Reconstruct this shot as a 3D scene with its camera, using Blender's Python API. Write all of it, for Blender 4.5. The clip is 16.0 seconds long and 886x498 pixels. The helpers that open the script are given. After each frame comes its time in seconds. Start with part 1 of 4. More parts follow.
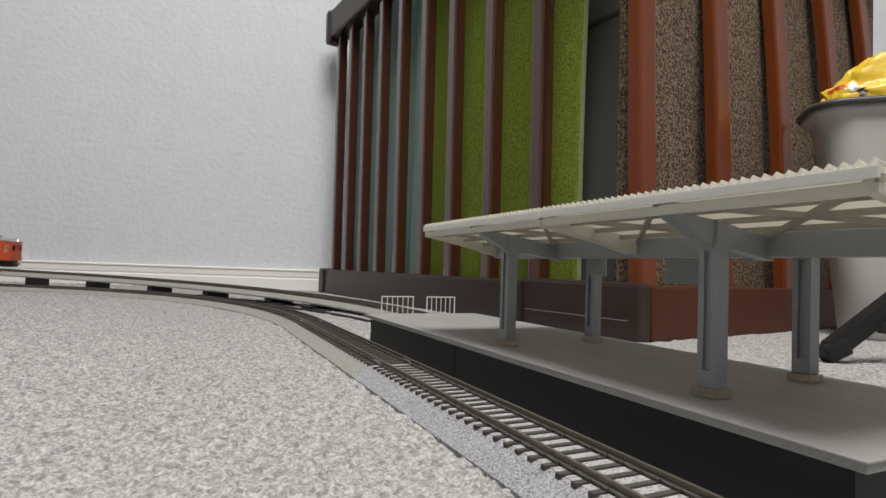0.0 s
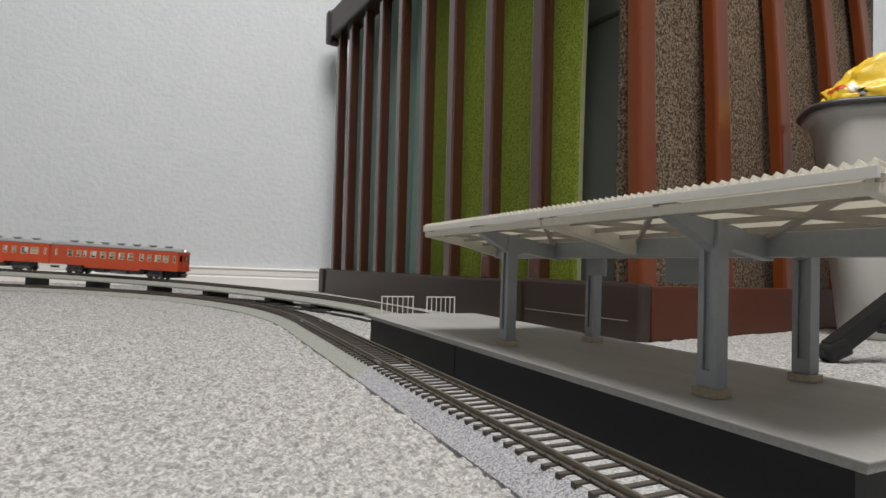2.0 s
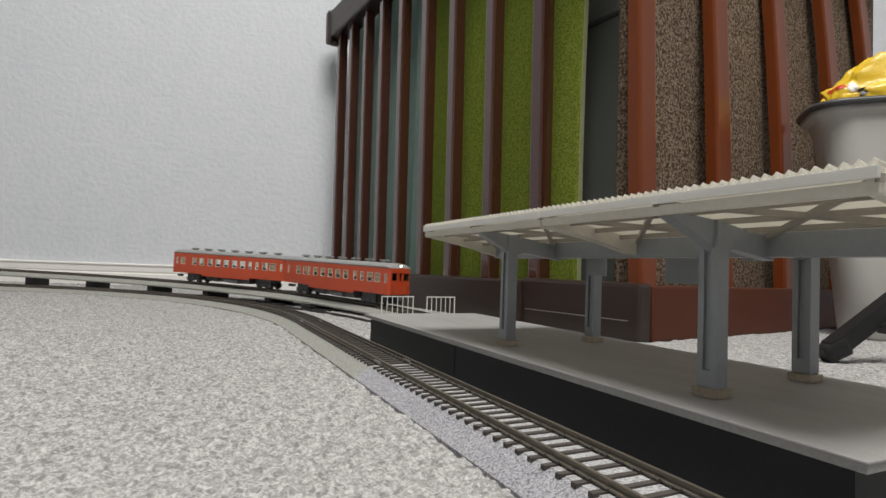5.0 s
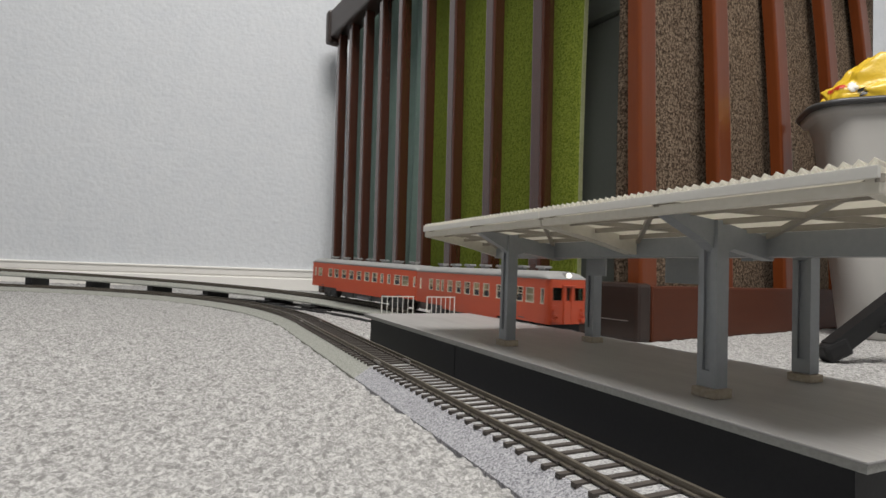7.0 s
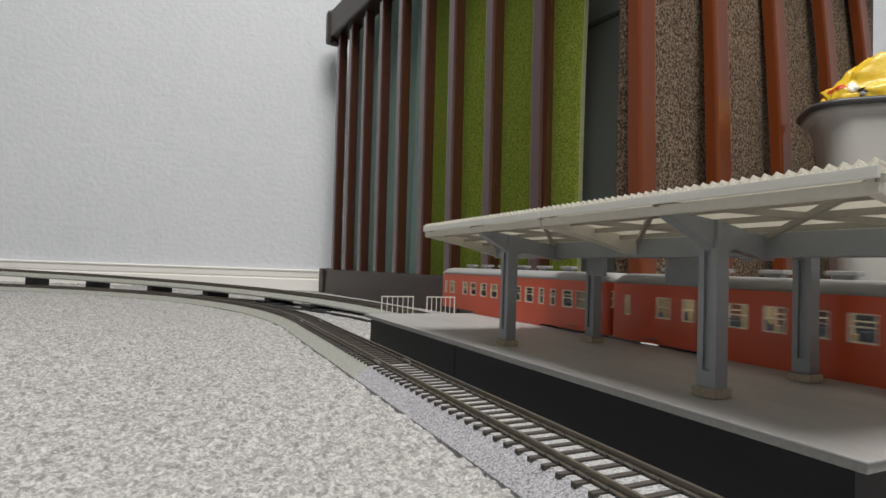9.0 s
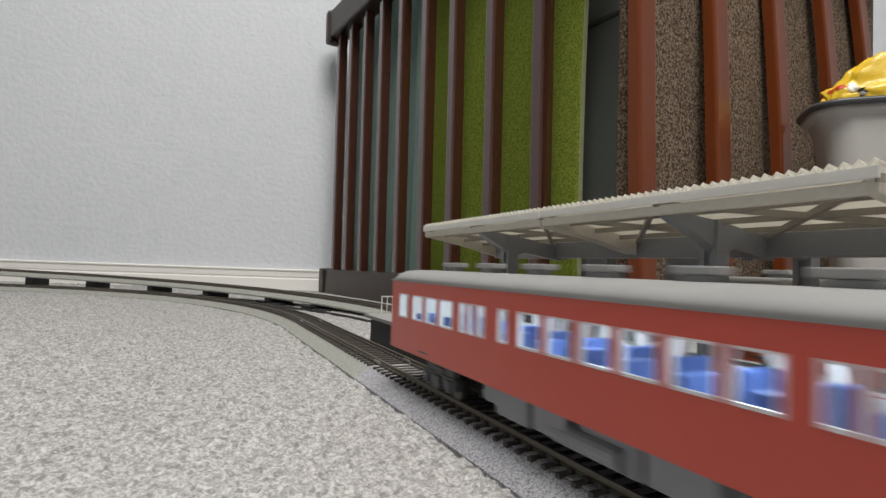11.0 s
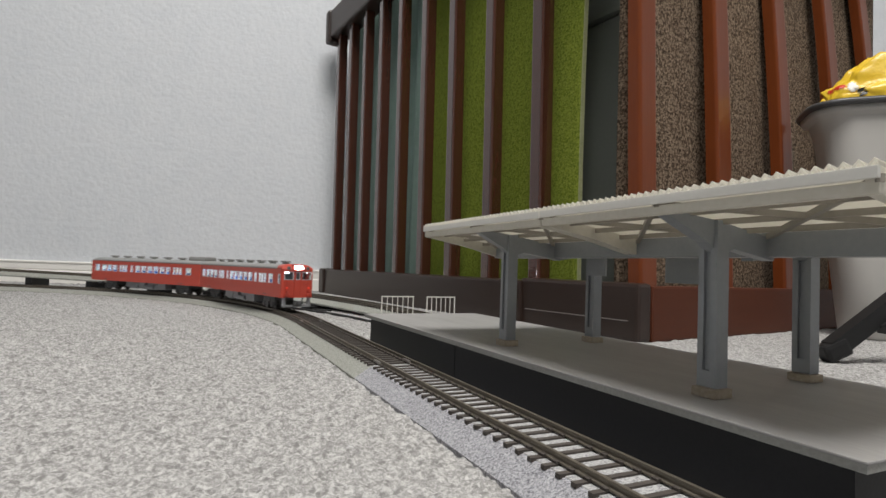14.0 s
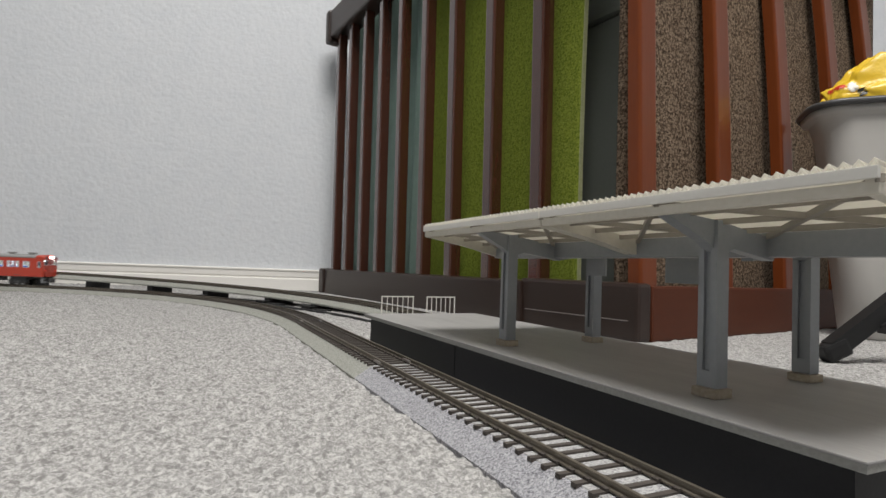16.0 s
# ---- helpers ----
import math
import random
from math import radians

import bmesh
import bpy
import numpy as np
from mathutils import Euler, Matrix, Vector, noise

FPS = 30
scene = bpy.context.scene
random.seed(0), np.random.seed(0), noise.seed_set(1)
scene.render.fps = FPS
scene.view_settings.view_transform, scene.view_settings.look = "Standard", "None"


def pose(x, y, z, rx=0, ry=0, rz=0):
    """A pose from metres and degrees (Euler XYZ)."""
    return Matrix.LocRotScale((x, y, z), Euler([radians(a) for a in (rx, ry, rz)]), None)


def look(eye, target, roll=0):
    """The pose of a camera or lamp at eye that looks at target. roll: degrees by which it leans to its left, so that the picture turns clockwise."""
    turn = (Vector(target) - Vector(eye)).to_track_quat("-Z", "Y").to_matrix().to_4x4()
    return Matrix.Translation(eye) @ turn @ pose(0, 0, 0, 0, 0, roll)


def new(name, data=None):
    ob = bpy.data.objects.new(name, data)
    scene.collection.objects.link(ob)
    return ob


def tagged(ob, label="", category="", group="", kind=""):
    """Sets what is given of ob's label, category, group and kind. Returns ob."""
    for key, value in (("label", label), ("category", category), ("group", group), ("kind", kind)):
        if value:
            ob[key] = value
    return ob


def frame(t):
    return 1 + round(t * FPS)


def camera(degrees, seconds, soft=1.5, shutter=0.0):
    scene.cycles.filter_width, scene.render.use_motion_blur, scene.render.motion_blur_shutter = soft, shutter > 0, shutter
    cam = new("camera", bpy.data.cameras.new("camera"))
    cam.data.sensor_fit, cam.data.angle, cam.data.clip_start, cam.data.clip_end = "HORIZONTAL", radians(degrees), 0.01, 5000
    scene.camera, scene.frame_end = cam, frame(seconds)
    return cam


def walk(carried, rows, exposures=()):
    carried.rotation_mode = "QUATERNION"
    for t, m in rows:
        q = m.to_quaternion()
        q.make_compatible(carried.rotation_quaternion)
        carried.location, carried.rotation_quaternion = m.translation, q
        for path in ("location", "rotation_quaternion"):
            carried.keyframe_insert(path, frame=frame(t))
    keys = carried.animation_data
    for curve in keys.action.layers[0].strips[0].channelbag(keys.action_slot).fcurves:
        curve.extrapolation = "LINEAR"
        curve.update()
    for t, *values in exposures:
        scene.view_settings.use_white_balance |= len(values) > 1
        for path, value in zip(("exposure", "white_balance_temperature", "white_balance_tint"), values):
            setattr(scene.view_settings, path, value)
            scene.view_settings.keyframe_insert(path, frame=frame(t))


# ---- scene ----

# camera: stands still on the carpet
TH = 2.013                        # heading of the straight tracks
DR = Vector((math.cos(TH), math.sin(TH), 0))
NN = Vector((-math.sin(TH), math.cos(TH), 0))
C0 = -0.10723                     # offset of the platform-side track from the eye
cam = camera(79.07, 16.0, soft=1.5, shutter=0.5)
EYE = Vector((0, 0, 0.06183))
AIM = EYE + Vector((0, math.cos(radians(2.118)), math.sin(radians(2.118))))
walk(cam, [(0.0, look(EYE, AIM, 2.062)), (16.0, look(EYE, AIM, 2.062))])

# light: one ceiling lamp in a closed room
world = bpy.data.worlds.new("world")
scene.world = world
world.use_nodes = True
world.node_tree.nodes["Background"].inputs[0].default_value = (0.9, 0.95, 1.0, 1)
world.node_tree.nodes["Background"].inputs[1].default_value = 0.05
LAMP_AT = Vector((0.16, -0.36, 2.29))
lamp = bpy.data.lights.new("ceiling_lamp", "AREA")
lamp.shape, lamp.size, lamp.energy, lamp.color = "DISK", 1.1, 69, (1.0, 0.97, 0.93)
lamp_ob = new("ceiling_lamp", lamp)
lamp_ob.location = LAMP_AT
scene.view_settings.exposure = 0.0


# ---- materials ----
def material(name, color, rough=0.6, metal=0.0, grain=(), bump=0.0, bump_scale=200.0, spec=0.5, coat=0.0, emit=0.0, emit_color=None, crisp=0.15, stretch=(1, 1, 1)):
    """A surface with colour variation. grain: (scale, strength, tint) rows."""
    m = bpy.data.materials.new(name)
    m.use_nodes = True
    t = m.node_tree
    b = t.nodes["Principled BSDF"]
    b.inputs["Roughness"].default_value = rough
    b.inputs["Metallic"].default_value = metal
    b.inputs["Specular IOR Level"].default_value = spec
    b.inputs["Coat Weight"].default_value = coat
    tex = t.nodes.new("ShaderNodeTexCoord")
    co = t.nodes.new("ShaderNodeMapping")
    co.inputs["Scale"].default_value = stretch
    t.links.new(tex.outputs["Object"], co.inputs["Vector"])
    rgb = t.nodes.new("ShaderNodeRGB")
    rgb.outputs[0].default_value = (*color, 1)
    last = rgb.outputs[0]
    for scale, strength, tint in grain:
        n = t.nodes.new("ShaderNodeTexNoise")
        n.inputs["Scale"].default_value = scale
        n.inputs["Detail"].default_value = 5
        n.inputs["Roughness"].default_value = 0.65
        t.links.new(co.outputs[0], n.inputs["Vector"])
        ramp = t.nodes.new("ShaderNodeMapRange")
        ramp.inputs[1].default_value, ramp.inputs[2].default_value = 0.5 - crisp, 0.5 + crisp
        ramp.inputs[3].default_value, ramp.inputs[4].default_value = 0.0, strength
        t.links.new(n.outputs[0], ramp.inputs[0])
        mix = t.nodes.new("ShaderNodeMix")
        mix.data_type = "RGBA"
        t.links.new(ramp.outputs[0], mix.inputs[0])
        t.links.new(last, mix.inputs[6])
        mix.inputs[7].default_value = (*tint, 1)
        last = mix.outputs[2]
    t.links.new(last, b.inputs["Base Color"])
    if bump:
        n = t.nodes.new("ShaderNodeTexNoise")
        n.inputs["Scale"].default_value = bump_scale
        n.inputs["Detail"].default_value = 4
        t.links.new(co.outputs[0], n.inputs["Vector"])
        bp = t.nodes.new("ShaderNodeBump")
        bp.inputs["Strength"].default_value = bump
        bp.inputs["Distance"].default_value = 0.5 / bump_scale
        t.links.new(n.outputs[0], bp.inputs["Height"])
        t.links.new(bp.outputs[0], b.inputs["Normal"])
    if emit:
        b.inputs["Emission Color"].default_value = (*(emit_color or color), 1)
        b.inputs["Emission Strength"].default_value = emit
    return m


def glass(name, tint, rough=0.03):
    m = bpy.data.materials.new(name)
    m.use_nodes = True
    b = m.node_tree.nodes["Principled BSDF"]
    b.inputs["Base Color"].default_value = (*tint, 1)
    b.inputs["Roughness"].default_value = rough
    b.inputs["Transmission Weight"].default_value = 1.0
    b.inputs["IOR"].default_value = 1.15
    return m


M_CARPET = material("carpet_pile", (0.440, 0.433, 0.424), 0.95, grain=((12, 0.25, (0.37, 0.364, 0.355)), (55, 0.40, (0.33, 0.324, 0.316)), (200, 0.68, (0.15, 0.147, 0.142)), (370, 0.58, (0.62, 0.61, 0.598)), (800, 0.50, (0.15, 0.147, 0.142))), bump=1.0, bump_scale=450, spec=0.1, crisp=0.08)
M_WALL = material("wallpaper", (0.665, 0.69, 0.725), 0.85, grain=((5, 0.55, (0.60, 0.63, 0.67)), (22, 0.5, (0.72, 0.735, 0.755)), (70, 0.35, (0.60, 0.62, 0.65)), (260, 0.2, (0.74, 0.75, 0.765))), bump=0.35, bump_scale=90, spec=0.2)
M_CEIL = material("ceiling_paper", (0.8, 0.8, 0.79), 0.9, grain=((6, 0.3, (0.76, 0.76, 0.75)),))
M_SKIRT = material("white_skirting", (0.88, 0.86, 0.82), 0.4, grain=((9, 0.3, (0.82, 0.80, 0.76)), (120, 0.10, (0.7, 0.69, 0.66))))
M_WOOD = material("brown_lacquered_wood", (0.062, 0.020, 0.012), 0.26, grain=((4, 0.5, (0.050, 0.017, 0.011)), (35, 0.35, (0.085, 0.030, 0.017)), (300, 0.15, (0.04, 0.014, 0.009))), bump=0.05, bump_scale=60, coat=1.0, stretch=(1, 1, 0.12))
# same fence wood again, its brighter lit tone put into the colour
M_WOOD_LIT = material("lit_orange_wood", (0.155, 0.036, 0.008), 0.34, grain=((5, 0.5, (0.115, 0.025, 0.006)), (40, 0.35, (0.21, 0.054, 0.013)), (280, 0.15, (0.09, 0.02, 0.006))), bump=0.05, bump_scale=60, coat=0.25, spec=0.2, stretch=(1, 1, 0.12))
# the fence's brown board once more, coloured as it looks when lit
M_BOARD_LIT = material("lit_red_board", (0.085, 0.024, 0.011), 0.5, grain=((6, 0.45, (0.062, 0.018, 0.009)), (60, 0.3, (0.11, 0.034, 0.015)), (400, 0.15, (0.05, 0.015, 0.008))), bump=0.04, bump_scale=80, coat=0.0, spec=0.22, stretch=(0.12, 1, 1))
M_BASEB = material("dark_brown_board", (0.030, 0.0175, 0.0135), 0.38, grain=((6, 0.4, (0.024, 0.014, 0.011)), (60, 0.3, (0.042, 0.026, 0.020)), (400, 0.2, (0.02, 0.012, 0.01))), bump=0.04, bump_scale=80, coat=0.1, spec=0.35, stretch=(0.12, 1, 1))
M_TURF = material("green_turf", (0.150, 0.195, 0.020), 0.9, grain=((6, 0.5, (0.115, 0.155, 0.016)), (110, 0.6, (0.205, 0.255, 0.033)), (260, 0.8, (0.065, 0.098, 0.008)), (430, 0.6, (0.28, 0.33, 0.06))), bump=1.0, bump_scale=450, spec=0.1, crisp=0.1)
M_TURFEDGE = material("pale_turf_edge", (0.36, 0.38, 0.20), 0.9, grain=((150, 0.6, (0.22, 0.26, 0.10)), (500, 0.5, (0.5, 0.5, 0.33))), bump=0.8, bump_scale=500)
M_TEAL = material("teal_sheet", (0.165, 0.250, 0.215), 0.7, grain=((8, 0.5, (0.15, 0.215, 0.193)), (90, 0.25, (0.25, 0.33, 0.30))), bump=0.1, bump_scale=60)
M_RUG = material("brown_pile_rug", (0.120, 0.083, 0.056), 0.95, grain=((7, 0.3, (0.095, 0.066, 0.045)), (200, 0.85, (0.045, 0.031, 0.021)), (340, 0.85, (0.33, 0.25, 0.18)), (560, 0.5, (0.045, 0.031, 0.021))), bump=1.0, bump_scale=300, spec=0.1, crisp=0.04)
M_GREYCASE = material("grey_case_plastic", (0.175, 0.188, 0.172), 0.5, grain=((7, 0.4, (0.145, 0.157, 0.142)), (200, 0.2, (0.21, 0.225, 0.205))))
M_BALLAST = material("blue_grey_ballast", (0.27, 0.27, 0.29), 0.9, grain=((30, 0.3, (0.22, 0.22, 0.235)), (750, 0.85, (0.11, 0.11, 0.125)), (1400, 0.7, (0.48, 0.48, 0.50))), bump=1.0, bump_scale=800, spec=0.3, crisp=0.07)
M_BALLAST2 = material("green_grey_ballast", (0.27, 0.275, 0.245), 0.9, grain=((30, 0.3, (0.22, 0.225, 0.20)), (650, 0.7, (0.14, 0.145, 0.12)), (1300, 0.6, (0.42, 0.42, 0.39))), bump=0.8, bump_scale=800, spec=0.3, crisp=0.08)
M_BED = material("pale_ballast_top", (0.34, 0.34, 0.34), 0.9, grain=((750, 0.8, (0.17, 0.17, 0.18)), (1400, 0.65, (0.55, 0.55, 0.55))), bump=1.0, bump_scale=800, spec=0.3, crisp=0.07)
M_DARKBED = material("dark_track_web", (0.06, 0.055, 0.05), 0.8, grain=((300, 0.5, (0.09, 0.083, 0.075)), (40, 0.3, (0.05, 0.045, 0.04))), bump=0.5, bump_scale=700)
M_TIE = material("dark_brown_sleeper", (0.055, 0.046, 0.040), 0.7, grain=((60, 0.4, (0.04, 0.034, 0.03)), (500, 0.4, (0.085, 0.072, 0.062))), bump=0.2, bump_scale=600)
M_RAIL = material("tarnished_rail", (0.165, 0.145, 0.115), 0.45, metal=0.6, grain=((50, 0.4, (0.12, 0.105, 0.083)), (400, 0.4, (0.24, 0.215, 0.175))))
M_BLACK = material("black_plastic", (0.012, 0.012, 0.0125), 0.5, grain=((60, 0.4, (0.018, 0.018, 0.0185)), (400, 0.2, (0.009, 0.009, 0.0095))), spec=0.3)
# the stretched dark streaks also paint in soft post shadows along the deck
M_PLATTOP = material("grey_platform_deck", (0.335, 0.329, 0.322), 0.50, grain=((16, 0.75, (0.225, 0.221, 0.218)), (42, 0.55, (0.40, 0.392, 0.384)), (150, 0.3, (0.24, 0.234, 0.23)), (700, 0.35, (0.24, 0.234, 0.228))), bump=0.12, bump_scale=900, stretch=(0.22, 1, 1))
M_PLATEDGE = material("grey_platform_edge", (0.31, 0.31, 0.29), 0.7, grain=((90, 0.5, (0.24, 0.24, 0.225)), (800, 0.5, (0.40, 0.40, 0.375))), bump=0.4, bump_scale=900)
M_PLATWALL = material("charcoal_platform_wall", (0.019, 0.0195, 0.021), 0.6, grain=((30, 0.4, (0.015, 0.0155, 0.017)), (600, 0.3, (0.028, 0.0285, 0.03))), bump=0.1, bump_scale=900, spec=0.3)
M_POST = material("grey_post_plastic", (0.225, 0.238, 0.252), 0.40, grain=((25, 0.4, (0.20, 0.21, 0.22)), (500, 0.25, (0.29, 0.30, 0.31))))
M_CREAM = material("cream_canopy_beam", (0.56, 0.53, 0.45), 0.55, grain=((30, 0.4, (0.45, 0.42, 0.35)), (400, 0.3, (0.68, 0.66, 0.60))))
M_BRACE = material("brown_grey_brace", (0.27, 0.245, 0.205), 0.6, grain=((40, 0.5, (0.20, 0.18, 0.15)), (400, 0.3, (0.34, 0.31, 0.27))))
M_SHEET = material("white_corrugated_sheet", (0.74, 0.73, 0.69), 0.5, grain=((25, 0.35, (0.66, 0.65, 0.61)), (500, 0.2, (0.80, 0.79, 0.76))))
M_BAND = material("white_eave_band", (0.66, 0.65, 0.61), 0.5, grain=((30, 0.35, (0.58, 0.57, 0.53)), (500, 0.2, (0.74, 0.73, 0.70))))
# thin white plastic lets part of the light through
_t = M_SHEET.node_tree
_mix, _tr = _t.nodes.new("ShaderNodeMixShader"), _t.nodes.new("ShaderNodeBsdfTranslucent")
_tr.inputs[0].default_value = (0.80, 0.78, 0.72, 1)
_mix.inputs[0].default_value = 0.80
_t.links.new(_t.nodes["Principled BSDF"].outputs[0], _mix.inputs[1])
_t.links.new(_tr.outputs[0], _mix.inputs[2])
_t.links.new(_mix.outputs[0], _t.nodes["Material Output"].inputs[0])
M_BEIGE = material("weathered_beige_block", (0.33, 0.27, 0.20), 0.7, grain=((120, 0.7, (0.19, 0.15, 0.11)), (700, 0.5, (0.45, 0.40, 0.32))), bump=0.3, bump_scale=700)
M_RAILING = material("pale_railing", (0.62, 0.61, 0.56), 0.5, grain=((120, 0.4, (0.50, 0.48, 0.43)), (500, 0.3, (0.7, 0.69, 0.65))))
M_BIN = material("pale_grey_bin_plastic", (0.49, 0.478, 0.455), 0.42, grain=((4, 0.35, (0.45, 0.438, 0.415)), (60, 0.12, (0.41, 0.40, 0.38))), bump=0.03, bump_scale=300)
M_RIM = material("dark_grey_rim", (0.07, 0.07, 0.072), 0.4, grain=((60, 0.4, (0.055, 0.055, 0.057)), (300, 0.2, (0.10, 0.10, 0.102))))
M_YELLOW = material("yellow_film", (0.78, 0.52, 0.03), 0.35, grain=((20, 0.4, (0.68, 0.43, 0.02)), (120, 0.2, (0.85, 0.62, 0.08))), bump=0.2, bump_scale=80)
M_PRINTR = material("red_print", (0.6, 0.05, 0.02), 0.4, grain=((60, 0.4, (0.5, 0.04, 0.02)),))
M_PRINTB = material("black_print", (0.02, 0.018, 0.016), 0.4, grain=((60, 0.4, (0.03, 0.027, 0.024)),))
M_PRINTW = material("white_print", (0.75, 0.73, 0.68), 0.4, grain=((60, 0.4, (0.68, 0.66, 0.6)),))
M_RED1 = material("vermilion_paint", (0.52, 0.072, 0.021), 0.38, grain=((25, 0.35, (0.45, 0.052, 0.020)), (300, 0.15, (0.54, 0.08, 0.03))), coat=0.15)
M_RED2 = material("coral_red_paint", (0.47, 0.056, 0.033), 0.36, grain=((25, 0.35, (0.42, 0.048, 0.028)), (300, 0.15, (0.51, 0.072, 0.042))), coat=0.15)
M_ROOF = material("grey_roof_paint", (0.27, 0.27, 0.265), 0.55, grain=((40, 0.4, (0.22, 0.22, 0.215)), (500, 0.3, (0.33, 0.33, 0.32))))
M_UNDER = material("grey_underframe", (0.085, 0.085, 0.088), 0.6, grain=((60, 0.5, (0.06, 0.06, 0.062)), (400, 0.4, (0.13, 0.13, 0.132))))
M_SKIRTG = material("grey_snow_plough", (0.24, 0.245, 0.26), 0.5, grain=((60, 0.4, (0.2, 0.2, 0.215)), (400, 0.2, (0.3, 0.3, 0.31))))
M_WHEEL = material("dark_wheel_steel", (0.07, 0.065, 0.06), 0.4, metal=0.6, grain=((200, 0.4, (0.1, 0.09, 0.08)),))
M_WINFRAME = material("cream_window_frame", (0.66, 0.60, 0.50), 0.45, grain=((80, 0.3, (0.58, 0.52, 0.43)),))
M_WINFRAME2 = material("silver_window_frame", (0.62, 0.62, 0.64), 0.35, metal=0.4, grain=((80, 0.3, (0.5, 0.5, 0.52)),))
M_GLASS = glass("train_window_glass", (0.93, 0.96, 0.95))
M_GREENGLASS = glass("green_cab_glass", (0.36, 0.58, 0.46))
M_SEAT = material("blue_seat_cloth", (0.050, 0.100, 0.30), 0.8, grain=((200, 0.4, (0.04, 0.08, 0.24)),))
M_SEATOLD = material("dull_blue_seat_cloth", (0.045, 0.055, 0.09), 0.8, grain=((200, 0.4, (0.035, 0.044, 0.07)),))
M_CABINOLD = material("beige_cabin_lining", (0.40, 0.33, 0.22), 0.7, grain=((80, 0.3, (0.33, 0.27, 0.18)),))
M_CABIN = material("pale_cabin_lining", (0.62, 0.63, 0.62), 0.7, grain=((80, 0.3, (0.55, 0.56, 0.55)),))
M_LED = material("cool_white_led", (0.9, 0.95, 1.0), 0.4, emit=34.0, emit_color=(0.86, 0.94, 1.0))
M_WARM = material("warm_white_led", (1.0, 0.95, 0.85), 0.4, emit=3.0, emit_color=(1.0, 0.90, 0.70))
M_HEAD = material("lit_headlight", (1.0, 0.98, 1.0), 0.3, emit=16.0, emit_color=(0.97, 0.93, 1.0))
M_HEAD1 = material("warm_lit_headlight", (1.0, 0.97, 0.9), 0.3, emit=1.5, emit_color=(1.0, 0.95, 0.85))
M_TAIL = material("dim_tail_lamp", (0.62, 0.05, 0.03), 0.3, emit=0.25, emit_color=(1.0, 0.08, 0.04))
M_DIFF = material("lamp_diffuser", (0.9, 0.9, 0.88), 0.5, emit=3.0, emit_color=(1.0, 0.97, 0.93))
M_CHROME = material("dull_metal_scratch", (0.45, 0.42, 0.40), 0.3, metal=0.8, grain=((200, 0.3, (0.35, 0.33, 0.31)),))


# ---- mesh helpers ----
def part(name, bm, mat, parent=None, label="", smooth=False):
    """Links a bmesh as one mesh object, under a thing if one is given."""
    me = bpy.data.meshes.new(name)
    bmesh.ops.recalc_face_normals(bm, faces=bm.faces)
    bm.to_mesh(me)
    bm.free()
    me.materials.append(mat)
    if smooth:
        for f in me.polygons:
            f.use_smooth = True
    ob = new(name, me)
    ob.parent = parent
    return tagged(ob, label)


def share(name, ob, parent, m):
    """Another object on the same mesh, at the pose m in its parent's space."""
    o = new(name, ob.data)
    o.parent, o.matrix_basis = parent, m
    return o


def empty(name, m, label, category, group="", kind=""):
    o = new(name)
    o.empty_display_size = 0.02
    o.matrix_basis = m
    return tagged(o, label, category, group, kind)


def box(bm, x0, x1, y0, y1, z0, z1, bev=0.0, m=None):
    r = bmesh.ops.create_cube(bm, size=1)
    vs = r["verts"]
    for v in vs:
        v.co = Vector((x0 + (x1 - x0) * (v.co.x + 0.5), y0 + (y1 - y0) * (v.co.y + 0.5), z0 + (z1 - z0) * (v.co.z + 0.5)))
    if bev:
        es = list({e for v in vs for e in v.link_edges})
        r = bmesh.ops.bevel(bm, geom=es, offset=bev, segments=2, affect="EDGES", profile=0.6)
        vs = list({v for f in r["faces"] for v in f.verts} | {v for v in vs if v.is_valid})
    if m is not None:
        bmesh.ops.transform(bm, matrix=m, verts=vs)
    return vs


def boxes(*rows, bev=0.0, m=None):
    bm = bmesh.new()
    for r in rows:
        box(bm, *r, bev=bev, m=m)
    return bm


def tube(bm, a, b, r0, r1=None, seg=12, caps=True):
    a, b = Vector(a), Vector(b)
    r1 = r0 if r1 is None else r1
    d = b - a
    q = d.to_track_quat("Z", "Y").to_matrix().to_4x4()
    res = bmesh.ops.create_cone(bm, cap_ends=caps, segments=seg, radius1=r0, radius2=r1, depth=d.length)
    bmesh.ops.transform(bm, matrix=Matrix.Translation((a + b) / 2) @ q, verts=res["verts"])
    return res["verts"]


def bar(bm, a, b, w, h):
    """A square bar from a to b, w wide and h high."""
    a, b = Vector(a), Vector(b)
    d = b - a
    q = d.to_track_quat("X", "Z").to_matrix().to_4x4()
    return box(bm, -d.length / 2, d.length / 2, -w / 2, w / 2, -h / 2, h / 2, m=Matrix.Translation((a + b) / 2) @ q)


def loft(rings, closed_ring=True, caps=True):
    """A mesh through rings of equal point counts."""
    bm = bmesh.new()
    rows = [[bm.verts.new(p) for p in ring] for ring in rings]
    k = len(rows[0])
    for a, b in zip(rows, rows[1:]):
        for i in range(k if closed_ring else k - 1):
            j = (i + 1) % k
            bm.faces.new((a[i], a[j], b[j], b[i]))
    if caps and closed_ring:
        bm.faces.new(rows[0][::-1])
        bm.faces.new(rows[-1])
    return bm


# ---- the two track lines ----
Z_RAIL = 0.0105
SI, RI = 0.507, 0.69
OUT, SO, RO = -0.141, 0.445, 0.737
S_END = 1.43                      # the raised line runs straight on from here


